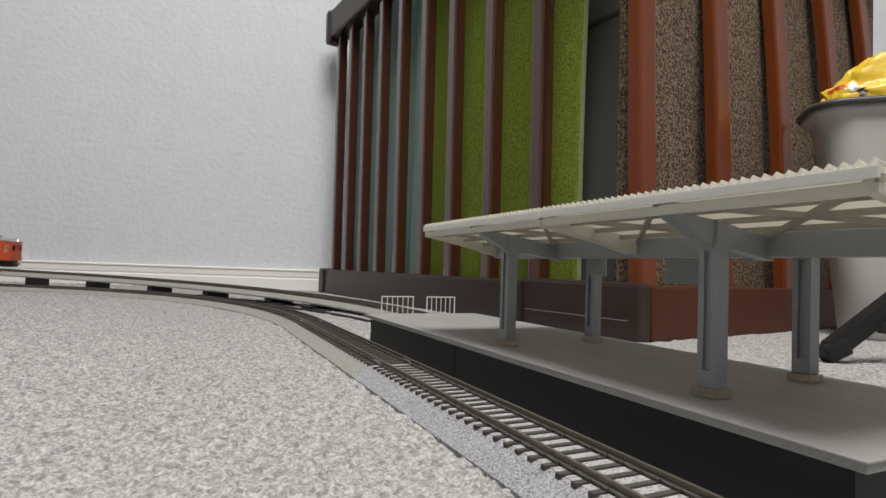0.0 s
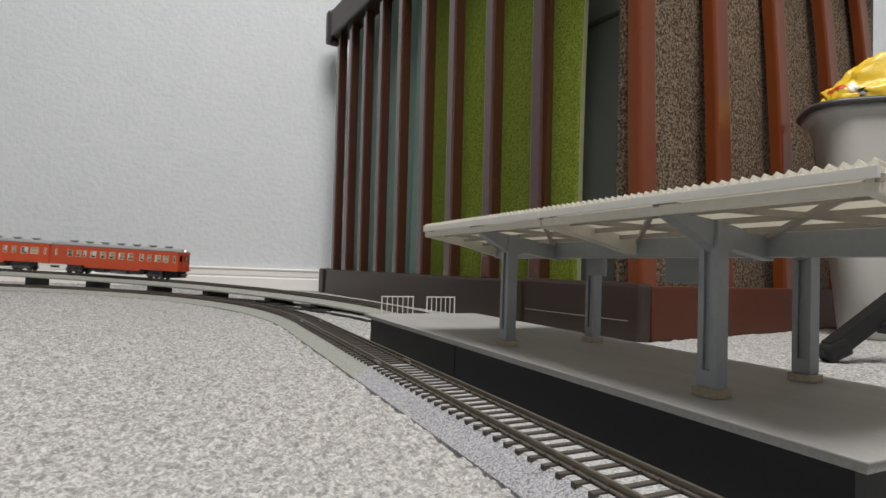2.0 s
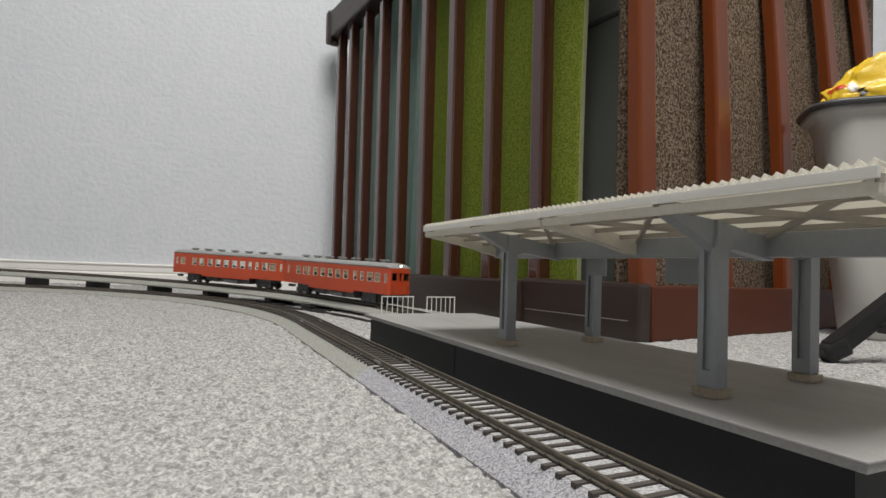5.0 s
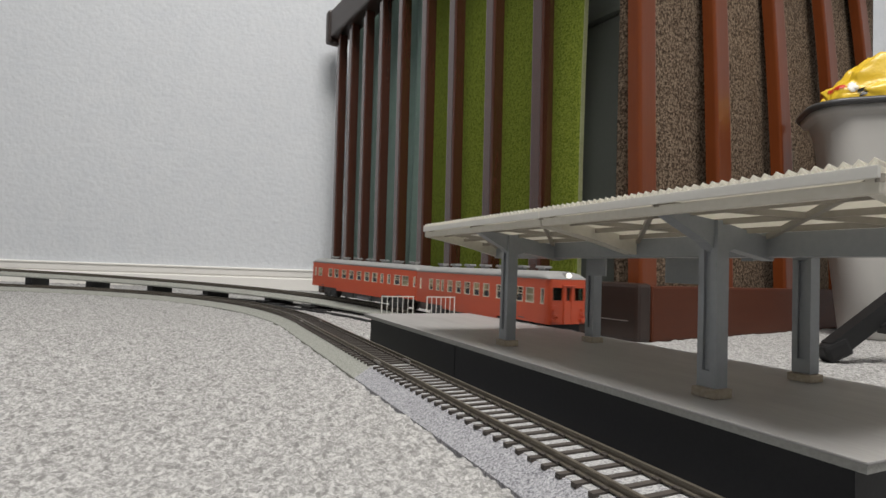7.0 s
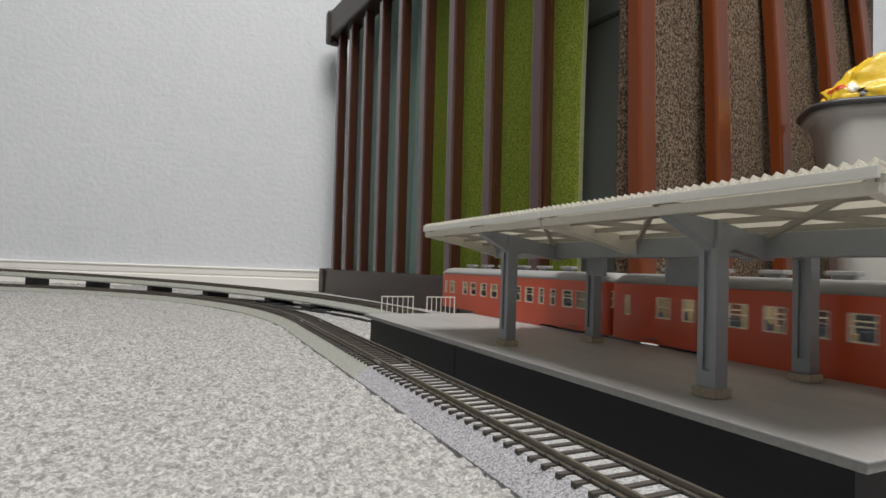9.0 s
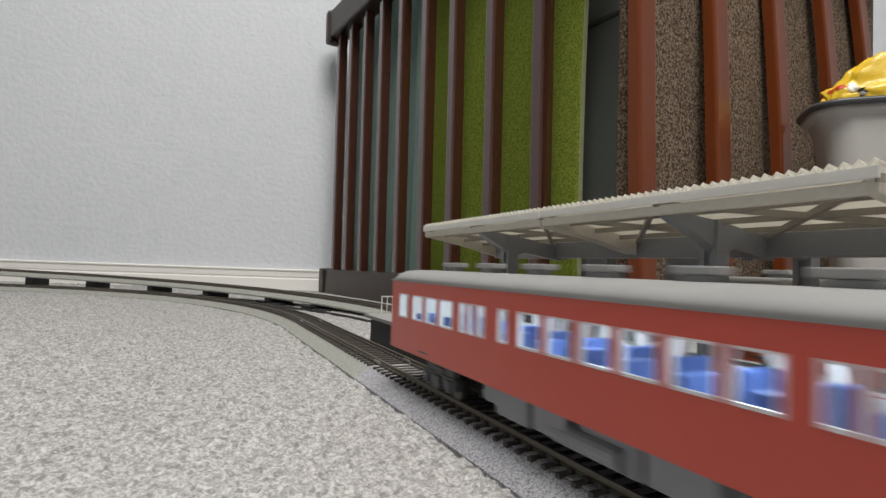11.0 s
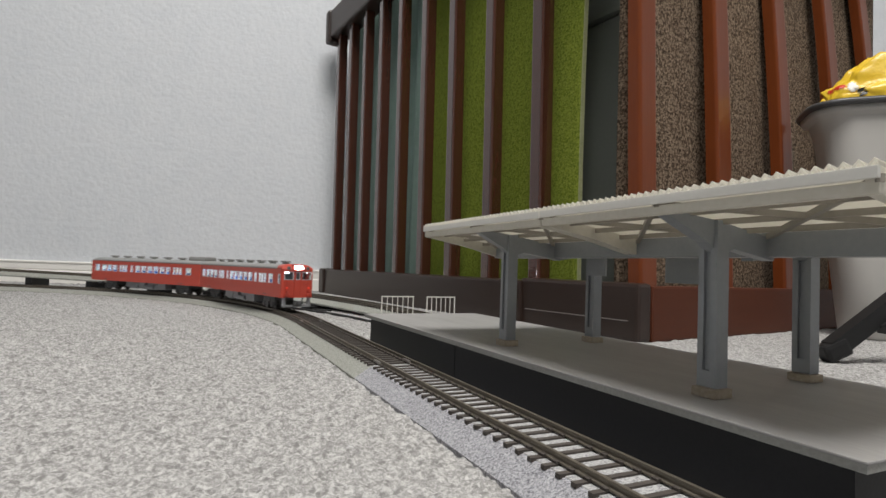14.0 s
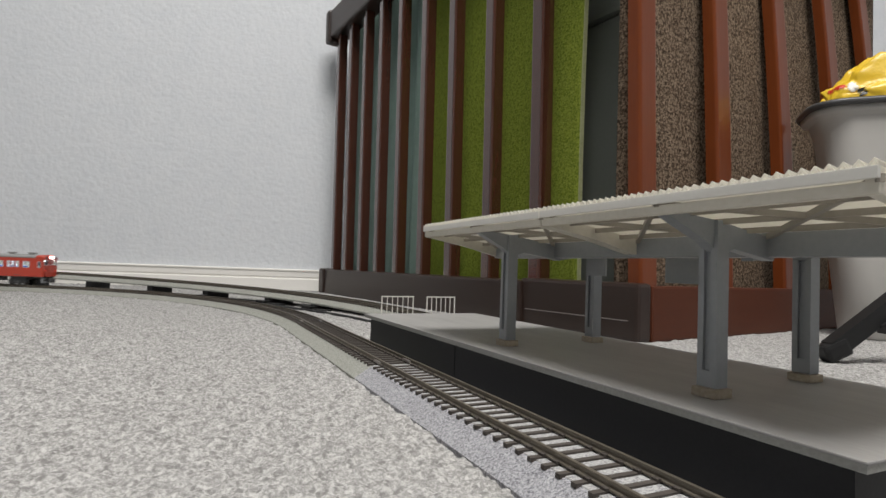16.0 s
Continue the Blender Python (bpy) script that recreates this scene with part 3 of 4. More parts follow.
def canopy():
    ob = empty("platform_canopy", TRACK_M @ Matrix.Translation((0, 0, 0)), "white corrugated butterfly canopy on grey beams over the platform", "model canopy")
    for s0, s1 in ((0.0610, 0.1785), (0.1795, 0.2970)):
        n_ridge = 40
        pitch = (s1 - s0) / n_ridge
        for sign, ye in ((1, Y_FEDGE), (-1, Y_REDGE)):
            rows = []
            for i in range(n_ridge * 4 + 1):
                x = s0 + pitch * i / 4
                rows.append((x, 0.00085 * math.sin(i * math.pi / 2)))
            bm = bmesh.new()
            k = 5
            top = [[bm.verts.new((x, Y_VALLEY + (ye - Y_VALLEY) * j / k, Z_VALLEY + (Z_EDGE - Z_VALLEY) * j / k + dz + 0.0019)) for j in range(k + 1)] for x, dz in rows]
            low = [[bm.verts.new((x, Y_VALLEY + (ye - Y_VALLEY) * j / k, Z_VALLEY + (Z_EDGE - Z_VALLEY) * j / k + dz + 0.0010)) for j in range(k + 1)] for x, dz in rows]
            for a, b, c, d in zip(top, top[1:], low, low[1:]):
                for j in range(k):
                    bm.faces.new((a[j], a[j + 1], b[j + 1], b[j]))
                    bm.faces.new((c[j], d[j], d[j + 1], c[j + 1]))
                bm.faces.new((a[k], c[k], d[k], b[k]))
                bm.faces.new((a[0], b[0], d[0], c[0]))
            bm.faces.new([v for v in top[0]] + [v for v in low[0][::-1]])
            bm.faces.new([v for v in top[-1]] + [v for v in low[-1][::-1]])
            part("corrugated_sheet", bm, M_SHEET, ob, "white corrugated sheet")
            # white band along the eave, and the cream lip set back below it
            yy = sorted((ye - sign * 0.0010, ye + sign * 0.0002))
            part("fascia", boxes((s0, s1, yy[0], yy[1], Z_EDGE - 0.0017, Z_EDGE + 0.0010), bev=0.0002), M_BAND, ob, "white fascia band")
            yl = sorted((ye - sign * 0.0030, ye - sign * 0.0009))
            part("fascia_lip", boxes((s0, s1, yl[0], yl[1], Z_EDGE - 0.0050, Z_EDGE - 0.0020), bev=0.0004), M_CREAM, ob, "cream lip")
            # purlins and diagonal bracing below the sheet
            span = ye - Y_VALLEY
            zz = lambda f, dz=-0.0014: Z_VALLEY + (Z_EDGE - Z_VALLEY) * f + dz
            for f in (0.25, 0.5, 0.75):
                bm = bmesh.new()
                bar(bm, (s0, Y_VALLEY + span * f, zz(f)), (s1, Y_VALLEY + span * f, zz(f)), 0.0014, 0.0018)
                part("purlin", bm, M_BRACE, ob)
            mid = (s0 + s1) / 2
            for xa, xb in ((s0, mid), (mid, s1)):
                for fa, fb in ((0.02, 0.98), (0.98, 0.02)):
                    bm = bmesh.new()
                    bar(bm, (xa, Y_VALLEY + span * fa, zz(fa)), (xb, Y_VALLEY + span * fb, zz(fb)), 0.0016, 0.0018)
                    part("brace", bm, M_BRACE, ob)
            # end beams, deepening towards the valley
            for x in (s0 + 0.0015, s1 - 0.0015):
                ring = lambda yy_, zt, h: [(x - 0.0014, yy_, zt), (x + 0.0014, yy_, zt), (x + 0.0014, yy_, zt - h), (x - 0.0014, yy_, zt - h)]
                part("end_beam", loft([ring(ye - sign * 0.001, Z_EDGE - 0.0012, 0.0036), ring(Y_VALLEY + span * 0.5, zz(0.5, -0.0002), 0.0050), ring(Y_VALLEY + span * 0.02, zz(0.02, -0.0002), 0.0070)]), M_CREAM, ob, "cream end beam")
    part("valley_beam", boxes((0.0620, 0.2960, Y_VALLEY - 0.004, Y_VALLEY + 0.004, 0.0698, Z_VALLEY + 0.0005), bev=0.0004), M_POST, ob, "grey valley beam")


def hanging_plate(x, y, w, z0, z1):
    # an added plain plate in place of blocks of the canopy's frame
    ob = empty("canopy_frame_plate", TRACK_M @ Matrix.Translation((x, y, z0)), "plain grey plate under the canopy, standing in for frame parts", "sign", "hanging signs")
    part("plate", boxes((-w / 2, w / 2, -0.0008, 0.0008, 0, z1 - z0), bev=0.0003), M_POST, ob)


# ---- bin, cloth and stand ----
BIN_C = Vector((0.548, 0.597, 0))
BIN_H = 0.262
BIN_YAW = radians(-20)


def bin_and_bag():
    base = Matrix.Translation(BIN_C) @ Matrix.Rotation(BIN_YAW, 4, "Z")
    ob = empty("waste_bin", base, "pale grey tapered oblong plastic waste bin with dark rim", "waste bin")

    def ring(hx, hy, r, z):
        out = []
        for cx, cy, a0 in ((hx - r, hy - r, 0), (-hx + r, hy - r, 90), (-hx + r, -hy + r, 180), (hx - r, -hy + r, 270)):
            for i in range(9):
                a = radians(a0 + 90 * i / 8)
                out.append((cx + r * math.cos(a), cy + r * math.sin(a), z))
        return out
    h = BIN_H
    prof = [(0.083, 0.030, 0.022, 0.0), (0.087, 0.033, 0.024, 0.004), (0.0965, 0.037, 0.026, h * 0.35), (0.1125, 0.042, 0.028, h - 0.022), (0.1130, 0.0422, 0.028, h - 0.0145), (0.1135, 0.0424, 0.028, h - 0.014), (0.124, 0.047, 0.032, h - 0.0095), (0.1245, 0.0472, 0.032, h - 0.009), (0.1255, 0.048, 0.032, h - 0.003), (0.120, 0.043, 0.028, h - 0.003), (0.112, 0.039, 0.025, h - 0.030), (0.083, 0.029, 0.020, 0.010)]
    part("body", loft([ring(*p) for p in prof]), M_BIN, ob, smooth=True)
    rim = [(0.121, 0.044, 0.028, h - 0.003), (0.1285, 0.051, 0.034, h - 0.003), (0.130, 0.0525, 0.035, h + 0.001), (0.1285, 0.051, 0.034, h + 0.004), (0.121, 0.044, 0.028, h + 0.004), (0.120, 0.043, 0.028, h), (0.121, 0.044, 0.028, h - 0.003)]
    part("rim", loft([ring(*p) for p in rim], caps=False), M_RIM, ob, "dark grey rolled rim", smooth=True)
    # crumpled yellow bag heaped inside the rim
    bm = bmesh.new()
    bmesh.ops.create_icosphere(bm, subdivisions=6, radius=1)
    for v in bm.verts:
        c = v.co.copy()
        d = noise.noise(c * 2.1 + Vector((3, 1, 7))) * 0.22 + abs(noise.noise(c * 4.7)) * 0.16 + abs(noise.noise(c * 11.0)) * 0.05
        slope = 0.62 + 0.55 * (c.x + 1) / 2
        z = c.z * 0.068 * slope * (1 + 1.6 * d) + 0.010 * noise.noise(c * 3.3)
        q = Vector((c.x, c.y)).length
        k = min(1.0, 0.94 + d * 0.5) * (1.0 if q < 1e-6 else min(1.0, q ** 0.5 / q) ** 0.5)
        v.co = Vector((max(-0.119, min(0.119, c.x * 0.118 * k)), max(-0.040, min(0.040, c.y * 0.040 * k)), max(z, -0.020 if q < 0.9 else -0.002)))
    bm.normal_update()
    prints = []
    for name, mat, x0, el, wx, we in (("red_print", M_PRINTR, -0.096, 0.020, 0.006, 0.003), ("white_print", M_PRINTW, -0.084, 0.018, 0.005, 0.006), ("black_print", M_PRINTB, -0.077, 0.010, 0.004, 0.005), ("white_print", M_PRINTW, -0.034, 0.024, 0.010, 0.006), ("black_print", M_PRINTB, -0.040, 0.012, 0.006, 0.003)):
        nb = bmesh.new()
        for f in bm.faces:
            c = f.calc_center_median()
            if ((c.x - x0) / wx) ** 2 + ((c.z - el) / we) ** 2 < 1 and c.y < 0.0:
                nb.faces.new([nb.verts.new(v.co + f.normal * 0.0007) for v in f.verts])
        bmesh.ops.remove_doubles(nb, verts=nb.verts, dist=0.0004)
        prints.append((name, nb, mat))
    bag = part("plastic_bag", bm, M_YELLOW, smooth=True)
    bag.matrix_basis = base @ Matrix.Translation((0, 0, h + 0.006))
    tagged(bag, "crumpled bright yellow printed plastic bag in the waste bin", "plastic bag")
    for name, nb, mat in prints:
        part(name, nb, mat, bag)


def stand():
    foot = Vector((0.3020, 0.4190, 0.0))
    ob = empty("floor_stand", Matrix.Translation(foot), "black metal leg of a floor stand with rubber foot", "stand")
    d = Vector((0.80, 0.06, 0.60)).normalized()
    bm = bmesh.new()
    bar(bm, Vector((0.002, 0, 0.010)), Vector((0.002, 0, 0.010)) + d * 0.34, 0.011, 0.0135)
    part("leg", bm, M_BLACK, ob)
    bm = boxes((-0.008, 0.012, -0.0068, 0.0068, -0.0055, 0.0085), bev=0.003, m=Matrix.Translation((0.003, 0, 0.0078)) @ Matrix.Rotation(-0.45, 4, "Y"))
    part("rubber_foot", bm, M_BLACK, ob, "black rubber foot")
    bm = bmesh.new()
    bar(bm, Vector((0.040, 0, 0.0270)), Vector((0.056, 0, 0.038)), 0.010, 0.008)
    part("bracket", bm, M_BLACK, ob)
    bm = bmesh.new()
    tube(bm, Vector((0.002, 0, 0.010)) + d * 0.33 - Vector((0, 0, 0.195)), Vector((0.002, 0, 0.010)) + d * 0.33 + Vector((0, 0, 0.5)), 0.012, seg=20)
    part("column", bm, M_BLACK, ob, smooth=False)


# ---- ramp piers between the tracks, and the cable ----
def piers():
    for s in (0.764, 0.87, 1.006, 1.12, 1.236, 1.34, 1.445):
        p, h = outer(s)
        e = p.z
        ob = empty("ramp_pier", Matrix.Translation((p.x, p.y, 0)) @ Matrix.Rotation(h, 4, "Z"), "black plastic ramp pier under the raised track", "ramp pier", "ramp piers")
        t = max(e - 0.0006, 0.0012)
        low = max(t * 0.36, 0.0022)
        part("clip", boxes((-0.010, 0.010, 0.025, 0.037, 0, low + 0.0026), bev=0.0006), M_BLACK, ob)
        part("foot", boxes((-0.040, -0.022, 0.024, 0.038, 0, low), bev=0.0005), M_BLACK, ob)
        part("link", boxes((-0.022, -0.010, 0.027, 0.035, low * 0.55, low)), M_BLACK, ob)
        part("crosspiece", boxes((-0.005, 0.005, -0.022, 0.025, 0, t), bev=0.0003), M_BLACK, ob)
    cu = bpy.data.curves.new("feeder_cable", "CURVE")
    cu.dimensions, cu.bevel_depth, cu.bevel_resolution = "3D", 0.0016, 3
    sp = cu.splines.new("NURBS")
    pts = [at(outer, s, o, 0) for s, o in ((1.05, 0.030), (0.98, 0.036), (0.92, 0.040), (0.86, 0.046), (0.80, 0.050), (0.72, 0.050), (0.64, 0.052), (0.58, 0.054), (0.50, 0.056))]
    sp.points.add(len(pts) - 1)
    for q, c in zip(sp.points, pts):
        q.co = (c.x, c.y, 0.0018, 1)
    sp.use_endpoint_u = True
    o = new("feeder_cable", cu)
    cu.materials.append(M_BLACK)
    tagged(o, "black feeder cable lying on the carpet between tracks", "cable")


# ---- railcars ----
def bogie(parent, x):
    b = part("bogie", boxes((-0.0145, 0.0145, 0.0090, 0.0125, 0.0038, 0.0088), (-0.0145, 0.0145, -0.0125, -0.0090, 0.0038, 0.0088), (-0.004, 0.004, -0.0125, 0.0125, 0.0060, 0.0110), (-0.0130, 0.0130, -0.0118, 0.0118, 0.0086, 0.0150),
                            (-0.0035, 0.0035, 0.0112, 0.0140, 0.0028, 0.0080), (-0.0035, 0.0035, -0.0140, -0.0112, 0.0028, 0.0080), (-0.0125, -0.0085, 0.0110, 0.0135, 0.0030, 0.0078), (0.0085, 0.0125, 0.0110, 0.0135, 0.0030, 0.0078),
                            (-0.0125, -0.0085, -0.0135, -0.0110, 0.0030, 0.0078), (0.0085, 0.0125, -0.0135, -0.0110, 0.0030, 0.0078), bev=0.0004), M_UNDER, parent)
    b.location = (x, 0, 0)
    for dx in (-0.0105, 0.0105):
        for y in (0.0079, -0.0079):
            bm = bmesh.new()
            tube(bm, (dx, y - 0.0013, 0.0053), (dx, y + 0.0013, 0.0053), 0.0053, seg=20)
            part("wheel", bm, M_WHEEL, b, "dark steel wheel")


def shell(L, hw, z_levels, side_wins, face_wins, rear_wins, r, wz, fz):
    """The car body: one skin round a rounded plan, with openings for the windows."""
    def stations(lo, hi, wins):
        xs = {lo, hi}
        for a, b in wins:
            xs |= {a, b}
        return sorted(xs)
    sx = stations(-L / 2 + r, L / 2 - r, side_wins)
    fy = stations(-hw + r, hw - r, face_wins)
    ry = stations(-hw + r, hw - r, rear_wins)
    loop = [(x, hw, "s") for x in sx]
    arc = lambda cx, cy, a0: [(cx + r * math.cos(a0 - math.pi / 2 * i / 4), cy + r * math.sin(a0 - math.pi / 2 * i / 4), "c") for i in range(1, 4)]
    loop += arc(L / 2 - r, hw - r, math.pi / 2)
    loop += [(L / 2, y, "r") for y in reversed(ry)]
    loop += arc(L / 2 - r, -hw + r, 0)
    loop += [(x, -hw, "s") for x in reversed(sx)]
    loop += arc(-L / 2 + r, -hw + r, -math.pi / 2)
    loop += [(-L / 2, y, "f") for y in fy]
    loop += arc(-L / 2 + r, hw - r, math.pi)
    bm = bmesh.new()
    rows = [[bm.verts.new((x, y, z)) for x, y, _ in loop] for z in z_levels]
    k = len(loop)
    for zi in range(len(z_levels) - 1):
        zm = (z_levels[zi] + z_levels[zi + 1]) / 2
        for i in range(k):
            j = (i + 1) % k
            xa, ya, ta = loop[i]
            xb, yb, tb = loop[j]
            hole = False
            if ta == tb == "s":
                hole = wz[0] < zm < wz[1] and any(a - 1e-6 <= min(xa, xb) and max(xa, xb) <= b + 1e-6 for a, b in side_wins)
            if ta == tb == "f":
                hole = fz[0] < zm < fz[1] and any(a - 1e-6 <= min(ya, yb) and max(ya, yb) <= b + 1e-6 for a, b in face_wins)
            if ta == tb == "r":
                hole = fz[0] < zm < fz[1] and any(a - 1e-6 <= min(ya, yb) and max(ya, yb) <= b + 1e-6 for a, b in rear_wins)
            if not hole:
                bm.faces.new((rows[zi][i], rows[zi][j], rows[zi + 1][j], rows[zi + 1][i]))
    return bm


def roof_mesh(x0, x1, hw, z0, z1, round0, round1, seg=14, xs=None):
    """A vaulted roof; round0 and round1: how far its ends slope off."""
    rings = []
    n = 40
    for i in range(n + 1):
        x = x0 + (x1 - x0) * i / n
        f = 1.0
        if round0 and x - x0 < round0:
            q = 1 - (x - x0) / round0
            f = 1 - 0.75 * q * q
        if round1 and x1 - x < round1:
            q = 1 - (x1 - x) / round1
            f = 1 - 0.75 * q * q
        ring = []
        for j in range(seg + 1):
            a = math.pi * j / seg
            ring.append((x, hw * math.copysign(abs(math.cos(a)) ** 0.62, math.cos(a)), z0 + (z1 - z0) * f * math.sin(a) ** 0.8))
        rings.append(ring)
    return loft(rings)


def railcar(kind, has_cab, cut):
    """A model railcar. Local x runs along the car, its cab end at -x; z = 0 is the rail's top."""
    old = kind == "old"
    L, hw = (0.2345, 0.0180) if old else (0.2500, 0.0187)
    red, frame_m = (M_RED1, M_WINFRAME) if old else (M_RED2, M_WINFRAME2)
    label = "vermilion model railcar with grey roof running on the raised track" if old else "coral red model railcar with lit windows running on the track"
    ob = empty("model_railcar", Matrix.Identity(4), label, "model train", "older railcar set" if old else "newer railcar set")
    zb, z_e, z_r = (0.0148, 0.0470, 0.0528) if old else (0.0145, 0.0452, 0.0505)
    wz = (0.0288, 0.0402) if old else (0.0290, 0.0396)
    fz = (0.0312, 0.0415) if old else (0.0336, 0.0424)
    side = [(-L / 2 + a * L, -L / 2 + b * L) for a, b in cut]
    face = [(-0.0146, -0.0050), (-0.0024, 0.0024), (0.0050, 0.0146)] if old else [(-0.0160, -0.0050), (-0.0026, 0.0026), (0.0050, 0.0160)] if has_cab else [(-0.0045, 0.0045)]
    rear = [(-0.0045, 0.0045)]
    r = 0.0040 if old else 0.0026
    zl = sorted({zb, 0.0165, *wz, *fz, z_e - 0.0012, z_e})
    body = part("body", shell(L, hw, zl, side, face, rear, r, wz, fz), red, ob)
    sol = body.modifiers.new("thickness", "SOLIDIFY")
    sol.thickness, sol.offset = 0.0009, -1
    # lower side recess over the bogies
    if old:
        part("sill", boxes((-0.050, 0.050, hw - 0.0012, hw - 0.0002, 0.0118, zb), (-0.050, 0.050, -hw + 0.0002, -hw + 0.0012, 0.0118, zb)), red, ob)
    part("roof", roof_mesh(-L / 2 + (0.0 if old else 0.012 * has_cab), L / 2 - 0.0005, hw + 0.0002, z_e - 0.0002, z_r, 0.010 if old else 0.0, 0.004), M_ROOF, ob, "grey vaulted roof", smooth=True)
    part("floor_plate", boxes((-L / 2 + 0.002, L / 2 - 0.002, -hw + 0.0012, hw - 0.0012, zb, zb + 0.0013)), M_UNDER, ob)
    part("cabin_ceiling", boxes((-L / 2 + 0.012, L / 2 - 0.002, -hw + 0.0012, hw - 0.0012, z_e - 0.0012, z_e - 0.0004)), M_CABINOLD if old else M_CABIN, ob)
    # seats
    k = 12
    for i in range(k):
        x = -L / 2 + 0.034 + (L - 0.060) * i / (k - 1)
        for sgn in (1, -1):
            y = sorted((sgn * 0.0045, sgn * 0.0155))
            part("seat", boxes((x - 0.0012, x + 0.0012, y[0], y[1], zb + 0.0013, 0.0315), (x - 0.0050, x + 0.0050, y[0], y[1], zb + 0.0013, 0.0230), bev=0.0005), M_SEATOLD if old else M_SEAT, ob, "dull blue seat" if old else "blue seat")
    if old:
        part("cabin_light", boxes((-L / 2 + 0.020, L / 2 - 0.010, -0.0045, 0.0045, z_e - 0.0022, z_e - 0.0013)), M_WARM, ob, "light strip under the ceiling")
    else:
        # single lamps spread along the ceiling
        for i in range(5):
            x = -L / 2 + 0.030 + (L - 0.060) * i / 4
            part("cabin_light", boxes((x - 0.0050, x + 0.0050, -0.0060, 0.0060, z_e - 0.0026, z_e - 0.0013)), M_LED, ob, "white lamp under the ceiling")
    # pale lining inside, below and above the windows
    for sgn in (1, -1):
        y0, y1 = sorted((sgn * (hw - 0.0018), sgn * (hw - 0.0011)))
        part("lining", boxes((-L / 2 + 0.018, L / 2 - 0.003, y0, y1, zb + 0.0013, wz[0] - 0.0002)), M_CABINOLD if old else M_CABIN, ob)
        part("lining", boxes((-L / 2 + 0.018, L / 2 - 0.003, y0, y1, wz[1] + 0.0002, z_e - 0.0012)), M_CABINOLD if old else M_CABIN, ob)
        # pillars between the windows
        edges = [-L / 2 + 0.018] + [e for w in side if w[0] > -L / 2 + 0.018 for e in w] + [L / 2 - 0.003]
        for xa, xb in zip(edges[::2], edges[1::2]):
            if xb - xa > 0.0008:
                part("lining", boxes((xa + 0.0002, xb - 0.0002, y0, y1, wz[0], wz[1])), M_CABINOLD if old else M_CABIN, ob)
    part("end_lining", boxes((L / 2 - 0.0026, L / 2 - 0.0016, -hw + 0.002, hw - 0.002, zb + 0.0013, z_e - 0.0012)), M_CABINOLD if old else M_CABIN, ob)
    # windows with frames and panes
    zc, zh = (wz[0] + wz[1]) / 2, (wz[1] - wz[0])
    for a, b in side:
        w = b - a
        for sgn in (1, -1):
            t = 0.00055
            y0, y1 = sorted((sgn * (hw - 0.0007), sgn * (hw + 0.00018)))
            rows = [(-w / 2, w / 2, y0, y1, zh / 2 - t, zh / 2), (-w / 2, w / 2, y0, y1, -zh / 2, -zh / 2 + t * 1.3), (-w / 2, -w / 2 + t, y0, y1, -zh / 2 + t * 1.3, zh / 2 - t), (w / 2 - t, w / 2, y0, y1, -zh / 2 + t * 1.3, zh / 2 - t)]
            if old and w > 0.0055:
                rows.append((-w / 2 + t, w / 2 - t, y0, y1, 0.0002, 0.0008))
            fr = part("window", boxes(*rows), frame_m, ob, "cream window frame" if old else "silver window frame")
            fr.location = ((a + b) / 2, 0, zc)
            yp0, yp1 = sorted((sgn * (hw - 0.0006), sgn * (hw - 0.0003)))
            pane = part("pane", boxes((-w / 2 + t * 0.5, w / 2 - t * 0.5, yp0, yp1, -zh / 2 + t, zh / 2 - t * 0.5)), M_GLASS, fr)
            pane.visible_shadow = False
    # underfloor gear
    for x0, x1, z0, wdt in ((-0.048, -0.030, 0.0055, 0.0145), (-0.027, -0.006, 0.0045, 0.0130), (-0.003, 0.012, 0.0060, 0.0150), (0.016, 0.034, 0.0048, 0.0140), (0.037, 0.046, 0.0065, 0.0120)):
        for sgn in (1, -1):
            y = sorted((sgn * 0.003, sgn * wdt))
            part("underfloor_box", boxes((x0, x1, y[0], y[1], z0, zb), bev=0.0006), M_UNDER if old else M_SKIRTG, ob)
    bm = bmesh.new()
    tube(bm, (-0.022, 0.0125, 0.0078), (0.004, 0.0125, 0.0078), 0.0030, seg=16)
    part("air_tank", bm, M_SKIRTG, ob)
    for x in (-L / 2 + 0.043, L / 2 - 0.043):
        bogie(ob, x)
    for x, d in ((-L / 2, -1), (L / 2, 1)):
        xx = sorted((x - d * 0.004, x + d * (0.0055 if (d > 0 or not has_cab) else 0.006)))
        part("coupler", boxes((xx[0], xx[1], -0.0022, 0.0022, 0.0075, 0.0112), bev=0.0006), M_UNDER, ob)
    # roof ventilators
    for i in range(7):
        x = -L / 2 + 0.030 + (L - 0.060) * i / 6
        if not old and not has_cab and i == 0:
            continue
        v = part("roof_vent", boxes((-0.0060, 0.0060, -0.0034, 0.0034, 0.0016, 0.0036), (-0.0042, 0.0042, -0.0022, 0.0022, -0.0010, 0.0016), bev=0.0004), M_ROOF, ob, "grey roof ventilator")
        v.location = (x, 0.0, z_r)
    if not old and not has_cab:
        part("roof_unit", boxes((-L / 2 + 0.002, -L / 2 + 0.036, -0.0105, 0.0105, z_r - 0.0012, z_r + 0.0056), bev=0.0022), M_ROOF, ob, "large grey roof unit")
    for x in (-0.085, 0.085):
        for sgn in (1, -1):
            part("step", boxes((x - 0.004, x + 0.004, min(sgn * (hw - 0.001), sgn * (hw + 0.0003)), max(sgn * (hw - 0.001), sgn * (hw + 0.0003)), zb + 0.0020, zb + 0.0027)), M_UNDER, ob)
